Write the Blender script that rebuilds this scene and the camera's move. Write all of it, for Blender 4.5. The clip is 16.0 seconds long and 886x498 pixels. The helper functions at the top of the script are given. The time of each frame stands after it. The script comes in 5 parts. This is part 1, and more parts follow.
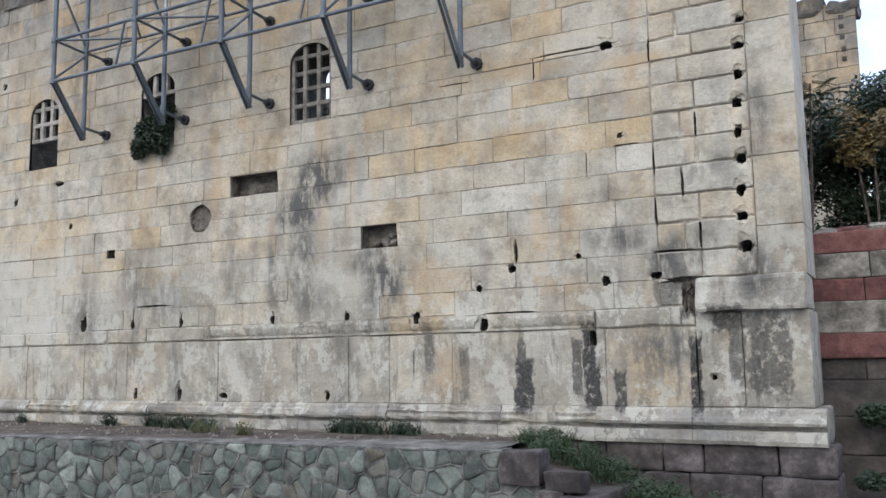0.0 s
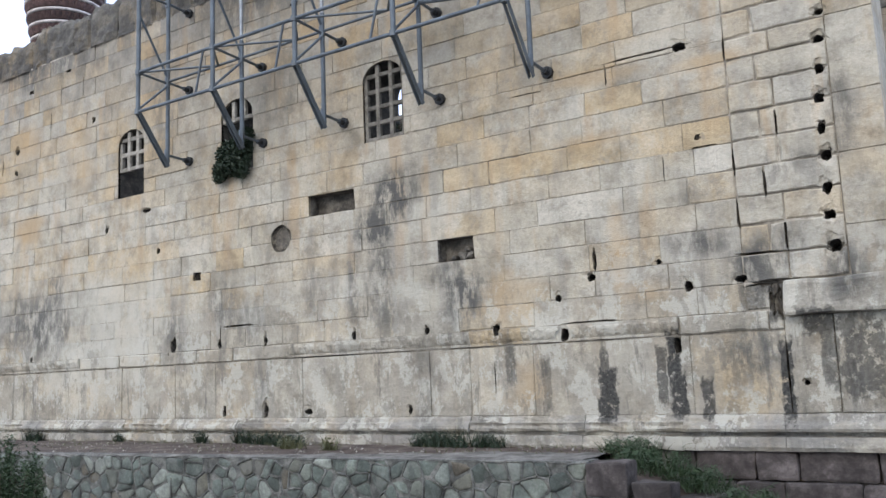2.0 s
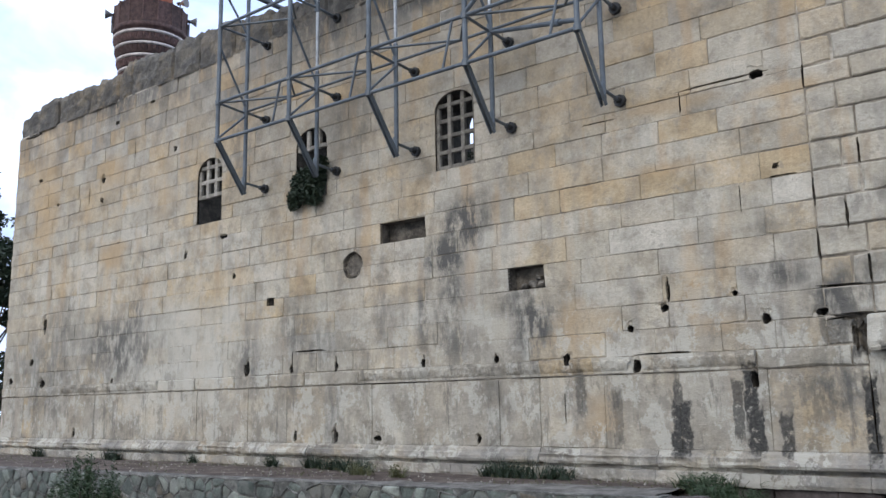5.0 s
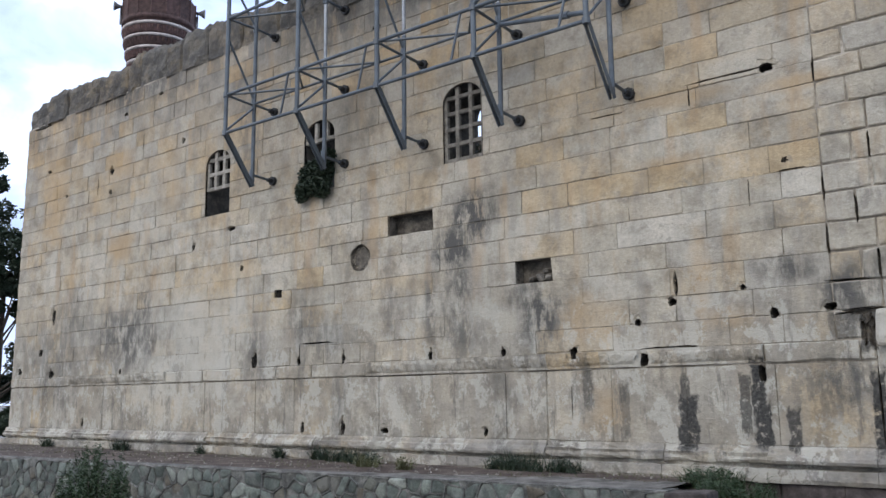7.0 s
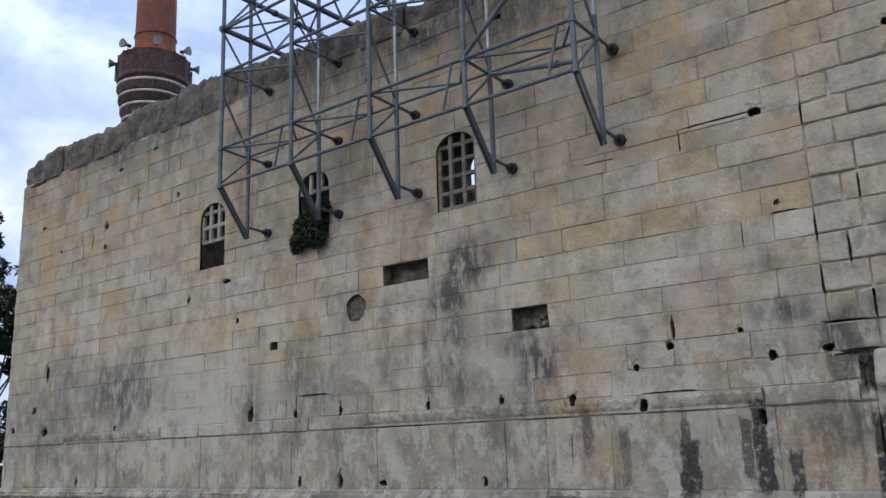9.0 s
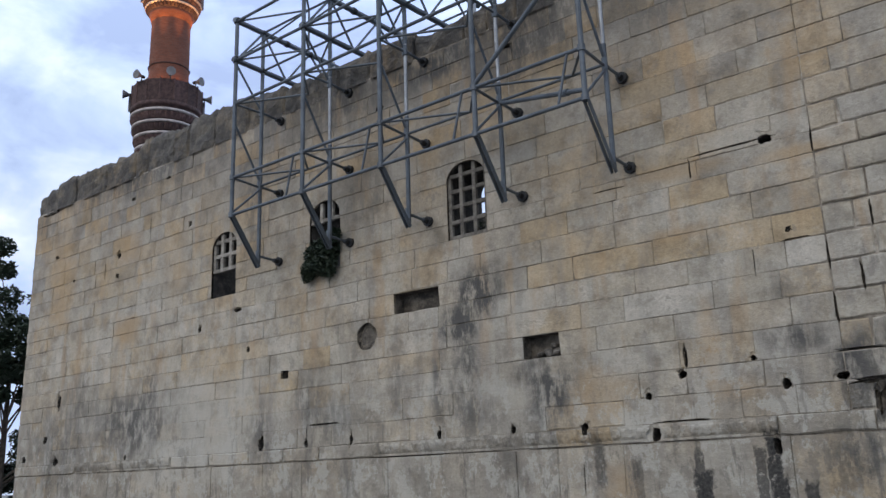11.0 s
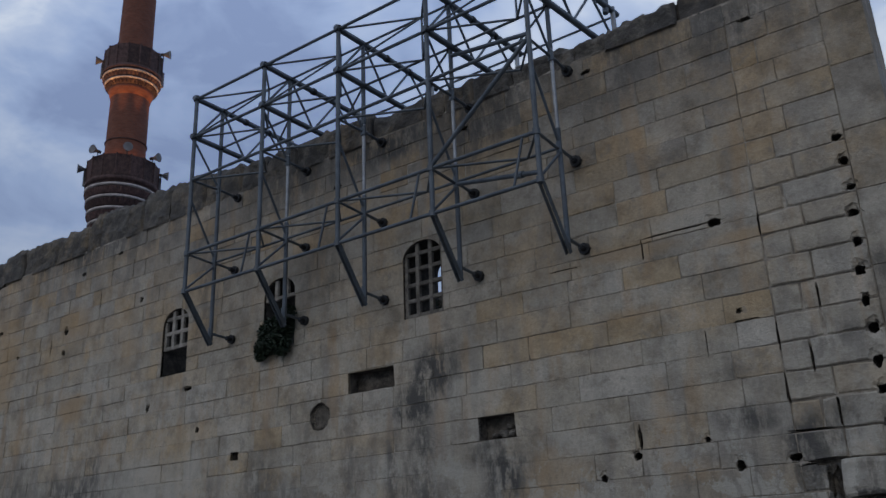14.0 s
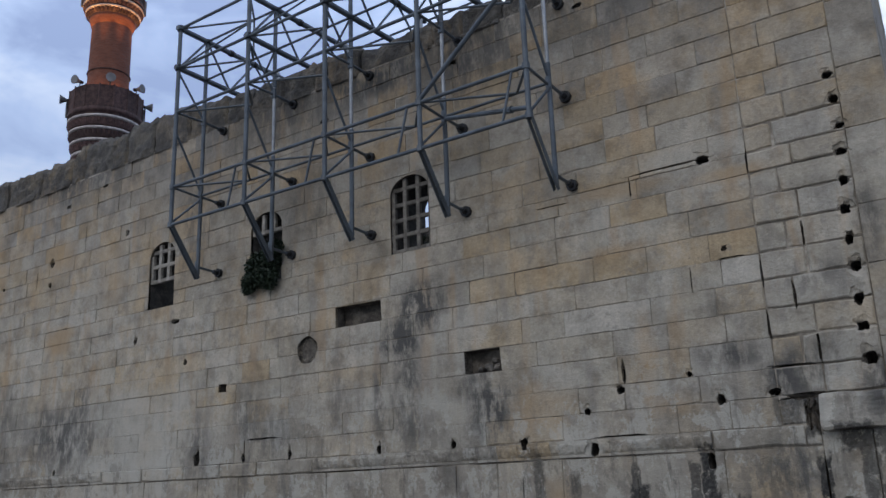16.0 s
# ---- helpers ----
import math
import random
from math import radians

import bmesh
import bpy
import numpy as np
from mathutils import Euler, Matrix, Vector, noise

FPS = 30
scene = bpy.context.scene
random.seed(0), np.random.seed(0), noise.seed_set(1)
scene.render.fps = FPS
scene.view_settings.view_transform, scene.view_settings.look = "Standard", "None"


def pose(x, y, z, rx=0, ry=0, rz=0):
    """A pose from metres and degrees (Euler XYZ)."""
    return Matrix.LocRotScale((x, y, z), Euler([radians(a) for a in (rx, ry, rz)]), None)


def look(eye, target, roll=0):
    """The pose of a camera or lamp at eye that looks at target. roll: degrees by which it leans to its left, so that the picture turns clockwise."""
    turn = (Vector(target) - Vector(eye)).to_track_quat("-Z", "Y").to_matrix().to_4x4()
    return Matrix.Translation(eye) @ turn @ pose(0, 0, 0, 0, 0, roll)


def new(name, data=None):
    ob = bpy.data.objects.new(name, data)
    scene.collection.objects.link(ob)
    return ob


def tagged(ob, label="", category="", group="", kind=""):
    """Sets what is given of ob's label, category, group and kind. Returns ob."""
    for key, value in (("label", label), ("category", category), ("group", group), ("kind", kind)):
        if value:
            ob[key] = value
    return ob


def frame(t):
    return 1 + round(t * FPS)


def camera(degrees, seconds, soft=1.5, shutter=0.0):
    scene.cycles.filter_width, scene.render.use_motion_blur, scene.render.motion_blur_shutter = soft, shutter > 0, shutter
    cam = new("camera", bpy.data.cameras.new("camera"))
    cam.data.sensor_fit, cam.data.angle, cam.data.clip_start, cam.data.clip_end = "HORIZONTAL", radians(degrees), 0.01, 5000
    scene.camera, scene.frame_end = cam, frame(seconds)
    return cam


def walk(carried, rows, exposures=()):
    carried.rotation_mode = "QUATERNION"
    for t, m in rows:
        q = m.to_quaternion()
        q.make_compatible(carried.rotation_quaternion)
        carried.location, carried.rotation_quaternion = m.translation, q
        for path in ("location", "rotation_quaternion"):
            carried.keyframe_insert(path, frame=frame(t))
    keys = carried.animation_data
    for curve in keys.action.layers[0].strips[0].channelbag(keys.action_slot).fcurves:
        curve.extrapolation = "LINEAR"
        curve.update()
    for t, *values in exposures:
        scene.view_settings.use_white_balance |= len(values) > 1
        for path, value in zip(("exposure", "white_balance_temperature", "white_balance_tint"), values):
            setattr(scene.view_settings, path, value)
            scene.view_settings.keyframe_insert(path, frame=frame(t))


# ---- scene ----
cam = camera(54.0, 16.0)
EYE = (0.0, -14.0, 1.3)
# seconds, and the Euler turn of the camera in degrees
ROWS = [
    (0.0, 97.24, 0.895, 28.308),
    (0.5, 98.222, 1.717, 28.932),
    (1.0, 99.339, 1.914, 30.962),
    (1.5, 99.555, 1.952, 33.086),
    (2.0, 98.186, 2.281, 33.618),
    (2.5, 97.044, 2.526, 33.593),
    (3.0, 96.641, 2.355, 33.68),
    (3.5, 97.193, 2.037, 34.364),
    (4.0, 99.076, 1.625, 36.011),
    (6.5, 100.349, 0.525, 38.926),
    (7.0, 99.693, 0.686, 38.542),
    (7.5, 101.414, 1.161, 38.63),
    (8.0, 102.914, 1.154, 38.784),
    (8.5, 102.962, 1.42, 38.663),
    (9.0, 102.883, 1.851, 38.465),
    (11.5, 106.179, 1.55, 39.41),
    (12.0, 109.155, 1.149, 39.36),
    (12.5, 113.869, 0.993, 38.636),
    (13.0, 113.909, 1.226, 37.719),
    (13.5, 110.663, 1.429, 36.799),
    (14.0, 109.851, 2.135, 36.265),
    (14.5, 109.375, 2.381, 35.532),
    (15.0, 108.082, 2.052, 35.458),
    (15.5, 106.703, 1.951, 35.224),
    (16.0, 105.569, 1.959, 35.33),
]
EXPOSURES = [
    (0.0, 0.46, 7050, 9), (4.0, 0.5, 7050, 9), (4.5, 0.42, 7050, 9), (6.3, -0.38, 7000, 10), (6.5, -0.36, 7000, 10), (7.0, 0.06, 7050, 10), (7.5, -0.12, 7000, 10), (8.0, -0.3, 6950, 10), (9.0, -0.44, 7000, 10), (11.5, -0.52, 6950, 10),
    (12.0, -1.18, 6500, 10), (12.5, -1.74, 6450, 10), (13.5, -1.71, 6450, 10), (14.5, -1.66, 6550, 10), (15.0, -1.68, 6550, 10), (15.5, -1.36, 6600, 10), (16.0, -0.96, 6650, 10),
]
walk(cam, [(t, pose(*EYE, rx, ry, rz)) for t, rx, ry, rz in ROWS], EXPOSURES)

# ---- world and light ----
SUN_ELEV, SUN_ROT = 38.0, 185.0


def build_world():
    """An overcast evening sky, a little brighter on one side."""
    world = bpy.data.worlds.new("sky")
    scene.world = world
    world.use_nodes = True
    nt = world.node_tree
    nt.nodes.clear()
    ln = nt.links.new
    out = nt.nodes.new("ShaderNodeOutputWorld")
    bg = nt.nodes.new("ShaderNodeBackground")
    bg.inputs["Strength"].default_value = 0.14
    sky = nt.nodes.new("ShaderNodeTexSky")
    sky.sky_type = "NISHITA"
    sky.sun_disc = False
    sky.sun_elevation = radians(SUN_ELEV)
    sky.sun_rotation = radians(SUN_ROT)
    co = nt.nodes.new("ShaderNodeTexCoord")
    mp = nt.nodes.new("ShaderNodeMapping")
    mp.inputs["Scale"].default_value = (1.0, 1.0, 1.9)
    mp.inputs["Rotation"].default_value = (radians(10), radians(24), radians(20))
    ln(co.outputs["Generated"], mp.inputs["Vector"])

    def cloud(scale, detail, rough, shift):
        n = nt.nodes.new("ShaderNodeTexNoise")
        n.inputs["Scale"].default_value = scale
        n.inputs["Detail"].default_value = detail
        n.inputs["Roughness"].default_value = rough
        n.inputs["Distortion"].default_value = 0.35
        ad = nt.nodes.new("ShaderNodeVectorMath")
        ad.inputs[1].default_value = shift
        ln(mp.outputs["Vector"], ad.inputs[0])
        ln(ad.outputs["Vector"], n.inputs["Vector"])
        return n.outputs["Fac"]

    low, fine = cloud(3.1, 8.0, 0.5, (0.4, 2.2, 0.0)), cloud(8.5, 6.0, 0.55, (3.0, 0.0, 1.0))
    bl = nt.nodes.new("ShaderNodeMix")
    bl.data_type = "FLOAT"
    bl.inputs["Factor"].default_value = 0.38
    ln(low, bl.inputs[2])
    ln(fine, bl.inputs[3])
    rp = nt.nodes.new("ShaderNodeValToRGB")
    el = rp.color_ramp.elements
    el[0].position, el[0].color = 0.39, (3.0, 4.0, 6.6, 1)
    el[1].position, el[1].color = 0.64, (10.5, 11.2, 12.0, 1)
    el.new(0.47).color = (4.2, 5.5, 8.4, 1)
    el.new(0.55).color = (6.0, 7.2, 9.6, 1)
    ln(bl.outputs[0], rp.inputs["Fac"])
    mix = nt.nodes.new("ShaderNodeMix")
    mix.data_type = "RGBA"
    mix.inputs["Factor"].default_value = 0.9
    ln(sky.outputs["Color"], mix.inputs[6])
    ln(rp.outputs["Color"], mix.inputs[7])
    dot = nt.nodes.new("ShaderNodeVectorMath")
    dot.operation = "DOT_PRODUCT"
    dot.inputs[1].default_value = (-0.45, 0.88, 0.05)
    ln(co.outputs["Generated"], dot.inputs[0])
    gain = nt.nodes.new("ShaderNodeMapRange")
    gain.inputs["From Min"].default_value, gain.inputs["From Max"].default_value = -1.0, 1.0
    gain.inputs["To Min"].default_value, gain.inputs["To Max"].default_value = 0.8, 1.18
    ln(dot.outputs["Value"], gain.inputs["Value"])
    mul = nt.nodes.new("ShaderNodeMix")
    mul.data_type, mul.blend_type = "RGBA", "MULTIPLY"
    mul.inputs["Factor"].default_value = 1.0
    ln(mix.outputs[2], mul.inputs[6])
    ln(gain.outputs["Result"], mul.inputs[7])
    sp = nt.nodes.new("ShaderNodeSeparateXYZ")
    ln(co.outputs["Generated"], sp.inputs[0])
    rise = nt.nodes.new("ShaderNodeMapRange")
    rise.inputs["From Min"].default_value, rise.inputs["From Max"].default_value = 0.3, 0.66
    rise.inputs["To Min"].default_value, rise.inputs["To Max"].default_value = 1.2, 1.8
    ln(sp.outputs[2], rise.inputs["Value"])
    up = nt.nodes.new("ShaderNodeMix")
    up.data_type, up.blend_type = "RGBA", "MULTIPLY"
    up.inputs["Factor"].default_value = 1.0
    ln(mul.outputs[2], up.inputs[6])
    ln(rise.outputs["Result"], up.inputs[7])
    ln(up.outputs[2], bg.inputs["Color"])
    ln(bg.outputs["Background"], out.inputs["Surface"])


build_world()
sun = new("sun", bpy.data.lights.new("sun", "SUN"))
sun.data.energy, sun.data.angle, sun.data.color = 1.15, radians(50), (1.0, 0.89, 0.69)
sun.matrix_world = look((-9, -34, 31), (-12, 0, 4))


# ---- materials ----
class Net:
    """A small wrapper to write node materials in few lines."""

    def __init__(self, name, rough=0.85, metal=0.0):
        self.mat = bpy.data.materials.new(name)
        self.mat.use_nodes = True
        self.nt = self.mat.node_tree
        self.bsdf = self.nt.nodes["Principled BSDF"]
        self.bsdf.inputs["Roughness"].default_value = rough
        self.bsdf.inputs["Metallic"].default_value = metal
        self.geo = self.nt.nodes.new("ShaderNodeNewGeometry")
        self.pos = self.geo.outputs["Position"]

    def put(self, value, socket):
        if isinstance(value, bpy.types.NodeSocket):
            self.nt.links.new(value, socket)
        else:
            socket.default_value = value

    def math(self, op, a, b=0.0, clamp=False):
        n = self.nt.nodes.new("ShaderNodeMath")
        n.operation, n.use_clamp = op, clamp
        self.put(a, n.inputs[0])
        self.put(b, n.inputs[1])
        return n.outputs[0]

    def vec(self, op, a, b=(0, 0, 0)):
        n = self.nt.nodes.new("ShaderNodeVectorMath")
        n.operation = op
        self.put(a, n.inputs[0])
        self.put(b, n.inputs[1])
        return n.outputs["Value"] if op in ("LENGTH", "DISTANCE") else n.outputs["Vector"]

    def noise(self, scale, detail=4.0, rough=0.55, vector=None, colour=False):
        n = self.nt.nodes.new("ShaderNodeTexNoise")
        n.inputs["Scale"].default_value = scale
        n.inputs["Detail"].default_value = detail
        n.inputs["Roughness"].default_value = rough
        self.put(vector or self.pos, n.inputs["Vector"])
        return n.outputs["Color"] if colour else n.outputs["Fac"]

    def voronoi(self, scale, vector=None, feature="F1"):
        n = self.nt.nodes.new("ShaderNodeTexVoronoi")
        n.feature = feature
        n.inputs["Scale"].default_value = scale
        self.put(vector or self.pos, n.inputs["Vector"])
        return n.outputs["Distance"]

    def span(self, value, a, b, lo=0.0, hi=1.0):
        n = self.nt.nodes.new("ShaderNodeMapRange")
        n.interpolation_type = "SMOOTHSTEP"
        self.put(value, n.inputs["Value"])
        n.inputs["From Min"].default_value, n.inputs["From Max"].default_value = a, b
        n.inputs["To Min"].default_value, n.inputs["To Max"].default_value = lo, hi
        return n.outputs["Result"]

    def ramp(self, fac, stops):
        n = self.nt.nodes.new("ShaderNodeValToRGB")
        e = n.color_ramp.elements
        e[0].position, e[0].color = stops[0][0], (*stops[0][1], 1)
        e[1].position, e[1].color = stops[-1][0], (*stops[-1][1], 1)
        for p, c in stops[1:-1]:
            e.new(p).color = (*c, 1)
        self.put(fac, n.inputs["Fac"])
        return n.outputs["Color"]

    def mix(self, fac, a, b, blend="MIX"):
        n = self.nt.nodes.new("ShaderNodeMix")
        n.data_type, n.blend_type = "RGBA", blend
        self.put(fac, n.inputs["Factor"])
        for v, s in ((a, n.inputs[6]), (b, n.inputs[7])):
            self.put((*v, 1) if isinstance(v, tuple) and len(v) == 3 else v, s)
        return n.outputs[2]

    def scaled(self, x, y, z):
        return self.vec("MULTIPLY", self.pos, (x, y, z))

    def random(self, island=False):
        if island:
            return self.geo.outputs["Random Per Island"]
        return self.nt.nodes.new("ShaderNodeObjectInfo").outputs["Random"]

    def sep(self):
        n = self.nt.nodes.new("ShaderNodeSeparateXYZ")
        self.nt.links.new(self.pos, n.inputs[0])
        return n.outputs

    def done(self, colour, bump=None, strength=0.4, distance=0.02, rough=None):
        self.put((*colour, 1) if isinstance(colour, tuple) and len(colour) == 3 else colour, self.bsdf.inputs["Base Color"])
        if bump is not None:
            n = self.nt.nodes.new("ShaderNodeBump")
            n.inputs["Strength"].default_value, n.inputs["Distance"].default_value = strength, distance
            self.put(bump, n.inputs["Height"])
            self.nt.links.new(n.outputs["Normal"], self.bsdf.inputs["Normal"])
        if rough is not None:
            self.put(rough, self.bsdf.inputs["Roughness"])
        return self.mat


# weathering marks on the wall: x, z, half-width, half-height, strength
SMOKE_MIDDLE = [
    (-10.34, 4.92, 0.54, 0.47, 0.75), (-10.87, 4.34, 0.38, 0.53, 0.85), (-10.71, 3.38, 0.29, 0.81, 0.55), (-10.68, 2.58, 0.41, 0.51, 0.5), (-11.41, 2.97, 0.22, 0.82, 0.5), (-12.6, 3.42, 0.26, 0.74, 0.35), (-8.79, 2.79, 0.4, 0.64, 0.75),
    (-9.1, 3.25, 0.51, 0.22, 0.5), (-15.28, 3.09, 0.54, 0.73, 0.4), (-13.62, 4.46, 0.54, 0.52, 0.3), (-14.7, 2.67, 0.84, 0.52, 0.3), (-17.1, 2.51, 0.38, 0.7, 0.5), (-9.68, 1.22, 0.29, 0.74, 0.35), (-14.13, 1.13, 0.18, 0.74, 0.4), (-15.45, 2.18, 0.16, 0.53, 0.4),
]
SMOKE_ENDS = [
    (-22.76, 3.08, 1.61, 0.82, 0.6), (-25.8, 3.67, 0.85, 1.06, 0.35), (-21.98, 3.92, 0.34, 0.98, 0.5), (-27.05, 2.58, 1.42, 1.25, 0.35), (-4.12, 3.28, 0.43, 0.2, 0.6), (-3.33, 2.81, 0.47, 0.38, 0.65), (-4.25, 3.93, 0.35, 0.23, 0.3),
    (-3.54, 1.37, 0.47, 0.44, 0.55), (-2.06, 2.55, 0.31, 0.5, 0.6), (-1.92, 5.02, 0.2, 0.6, 0.45), (-3.06, 3.09, 0.5, 0.22, 0.4), (-2.79, 4.3, 0.49, 0.22, 0.35),
]
SMOKE_TOP = [
    (-11.39, 10.6, 1.88, 0.66, 0.7), (-14.35, 10.5, 1.22, 0.64, 0.6), (-9.18, 10.13, 0.73, 0.82, 0.6), (-5.83, 10.22, 0.68, 0.74, 0.4), (-3.76, 10.3, 0.88, 0.58, 0.45), (-22.99, 10.7, 2.55, 0.6, 0.6), (-17.56, 8.18, 0.58, 1.42, 0.35),
    (-13.49, 8.17, 0.74, 1.14, 0.3), (-8.39, 10.4, 0.84, 0.83, 0.5),
]
CRUSTS = [
    (-5.95, 0.85, 0.16, 0.4, 1.0), (-5.98, 1.28, 0.07, 0.29, 0.8), (-4.77, 1.47, 0.11, 0.38, 1.0), (-4.99, 1.15, 0.08, 0.42, 0.8), (-4.72, 0.82, 0.13, 0.36, 1.0), (-4.25, 0.75, 0.09, 0.29, 0.9), (-3.02, 1.0, 0.09, 0.58, 1.0),
    (-3.08, 2.21, 0.12, 0.28, 0.9), (-2.51, 1.87, 0.25, 0.18, 0.85), (-1.94, 1.29, 0.3, 0.58, 0.75), (-2.4, 1.31, 0.11, 0.42, 0.7), (-3.43, 2.29, 0.18, 0.2, 0.6), (-7.82, 1.46, 0.1, 0.36, 0.6), (-7.1, 1.03, 0.08, 0.44, 0.55),
]
OCHRES = [
    (-5.61, 3.15, 0.16, 0.71, 0.6), (-7.89, 2.68, 0.7, 0.41, 0.45), (-7.4, 1.01, 0.39, 0.44, 0.5), (-23.46, 5.8, 0.77, 0.43, 0.7), (-27.41, 8.35, 0.75, 1.76, 0.5), (-23.54, 8.42, 0.7, 0.54, 0.6), (-5.98, 5.27, 0.62, 0.12, 0.5),
    (-6.02, 6.41, 0.94, 0.15, 0.5), (-3.81, 6.23, 0.6, 0.14, 0.6), (-20.99, 7.3, 0.55, 1.0, 0.3), (-5.17, 2.55, 0.38, 0.19, 0.4),
]
LIMES = [(-19.89, 2.63, 2.78, 1.65, 0.75), (-9.45, 4.4, 0.8, 0.34, 0.4), (-11.49, 3.09, 0.61, 0.3, 0.5), (-9.63, 2.85, 0.67, 0.28, 0.55), (-4.5, 6.75, 0.83, 0.21, 0.6), (-7.0, 2.28, 0.65, 0.25, 0.3), (-5.63, 1.28, 0.67, 0.55, 0.5)]


def marble(name, island=False, tone=1.0, dark=0.0, stains=True):
    m = Net(name, 0.82)
    r = m.random(island)
    r2 = m.math("FRACT", m.math("MULTIPLY", r, 7.13))
    base = m.ramp(r, [(0.0, (0.46, 0.405, 0.315)), (0.22, (0.52, 0.475, 0.39)), (0.42, (0.43, 0.39, 0.315)), (0.6, (0.55, 0.515, 0.445)), (0.78, (0.51, 0.40, 0.255)), (0.9, (0.47, 0.43, 0.36)), (1.0, (0.39, 0.355, 0.29))])
    z = m.sep()[2]
    high = m.span(z, 5.0, 9.5)
    aged = m.ramp(r2, [(0.0, (0.29, 0.27, 0.24)), (0.3, (0.36, 0.315, 0.25)), (0.55, (0.45, 0.415, 0.355)), (0.75, (0.47, 0.335, 0.19)), (0.9, (0.39, 0.30, 0.185)), (1.0, (0.33, 0.305, 0.27))])
    base = m.mix(m.math("MULTIPLY", high, 0.95), base, aged)
    big = m.noise(0.45, 6, 0.65)
    base = m.mix(m.math("MULTIPLY", m.span(big, 0.48, 0.64), m.span(z, 2.0, 7.0, 0.12, 0.6)), base, (0.52, 0.375, 0.21))
    pale = m.noise(0.8, 7, 0.66, m.vec("ADD", m.pos, (7.3, 1.1, 3.9)))
    base = m.mix(m.math("MULTIPLY", m.span(pale, 0.48, 0.6), m.span(z, 4.0, 8.0, 0.6, 0.3)), base, (0.56, 0.53, 0.465))
    # the lower wall has lost its face in patches and is grey-brown between the lime skins
    low = m.math("MULTIPLY", m.span(z, 4.6, 1.5, 0.12, 1.0), m.span(m.noise(0.55, 8, 0.7, m.vec("ADD", m.scaled(1.0, 1.0, 0.75), (2.0, 0, 6.0))), 0.40, 0.56))
    base = m.mix(m.math("MULTIPLY", low, 0.7), base, (0.305, 0.28, 0.235))
    # darker grey patches, denser towards the foot
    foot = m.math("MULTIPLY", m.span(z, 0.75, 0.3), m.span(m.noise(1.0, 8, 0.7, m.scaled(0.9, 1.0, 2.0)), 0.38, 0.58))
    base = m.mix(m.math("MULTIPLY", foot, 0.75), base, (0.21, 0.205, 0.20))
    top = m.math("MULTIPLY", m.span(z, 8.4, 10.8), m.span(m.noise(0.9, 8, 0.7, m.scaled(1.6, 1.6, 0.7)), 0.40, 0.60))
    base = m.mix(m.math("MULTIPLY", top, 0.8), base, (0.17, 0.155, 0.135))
    mid = m.noise(1.7, 7, 0.66)
    base = m.mix(1.0, base, m.ramp(mid, [(0.36, (0.66, 0.65, 0.63)), (0.48, (0.95, 0.95, 0.945)), (0.62, (1.13, 1.125, 1.115))]), "MULTIPLY")
    fine = m.noise(17.0, 6, 0.7)
    base = m.mix(0.38, base, m.mix(1.0, base, m.ramp(fine, [(0.36, (0.68, 0.66, 0.63)), (0.64, (1.22, 1.22, 1.21))]), "MULTIPLY"))
    speck = m.math("MULTIPLY", m.span(m.noise(9.0, 6, 0.75), 0.60, 0.68), m.span(pale, 0.56, 0.44, 0.05, 0.6))
    base = m.mix(speck, base, (0.17, 0.155, 0.13))
    scar = m.math("MULTIPLY", m.span(m.noise(3.3, 10, 0.78, m.vec("ADD", m.pos, (1.0, 4.0, 2.0))), 0.555, 0.60), 0.5)
    base = m.mix(scar, base, (0.255, 0.235, 0.2))
    if stains:
        # shaken coordinates, then soft water stains, lime skins, ochre and black crusts
        wob = m.vec("SUBTRACT", m.noise(1.1, 7, 0.66, None, True), (0.5, 0.5, 0.5))
        ragged = m.vec("SUBTRACT", m.noise(6.0, 7, 0.7, m.scaled(1.0, 1.0, 0.6), True), (0.5, 0.5, 0.5))

        def marks(spots, warp, inner, outer, square):
            total = None
            for x, zz, rx, rz, deep in spots:
                q = m.vec("ADD", m.vec("MULTIPLY", m.vec("SUBTRACT", m.pos, (x, 0, zz)), (1 / rx, 0, 1 / rz)), warp)
                if square:
                    n = m.nt.nodes.new("ShaderNodeSeparateXYZ")
                    m.nt.links.new(m.vec("ABSOLUTE", q), n.inputs[0])
                    d = m.math("MAXIMUM", n.outputs[0], n.outputs[2])
                else:
                    d = m.vec("LENGTH", q)
                k = m.span(d, outer, inner, 0.0, deep)
                total = k if total is None else m.math("MAXIMUM", total, k)
            return total

        soft = m.vec("MULTIPLY", wob, (3.2, 0.0, 2.4))
        streak = m.noise(1.0, 6, 0.6, m.scaled(2.2, 2.2, 0.22))
        wash = m.math("MULTIPLY", m.span(streak, 0.5, 0.66), m.span(z, 7.5, 3.0, 0.25, 0.5))
        base = m.mix(wash, base, (0.30, 0.28, 0.245))
        rust = m.math("MULTIPLY", m.span(m.noise(1.0, 6, 0.6, m.vec("ADD", m.scaled(1.7, 1.7, 0.3), (5.0, 0, 2.0))), 0.53, 0.66), m.span(z, 1.5, 5.0, 0.1, 0.45))
        base = m.mix(rust, base, (0.46, 0.31, 0.17))
        base = m.mix(marks(OCHRES, soft, 0.3, 1.6, False), base, (0.47, 0.325, 0.175))
        base = m.mix(m.math("MULTIPLY", marks(LIMES, soft, 0.4, 1.5, False), 0.8), base, (0.56, 0.535, 0.465))
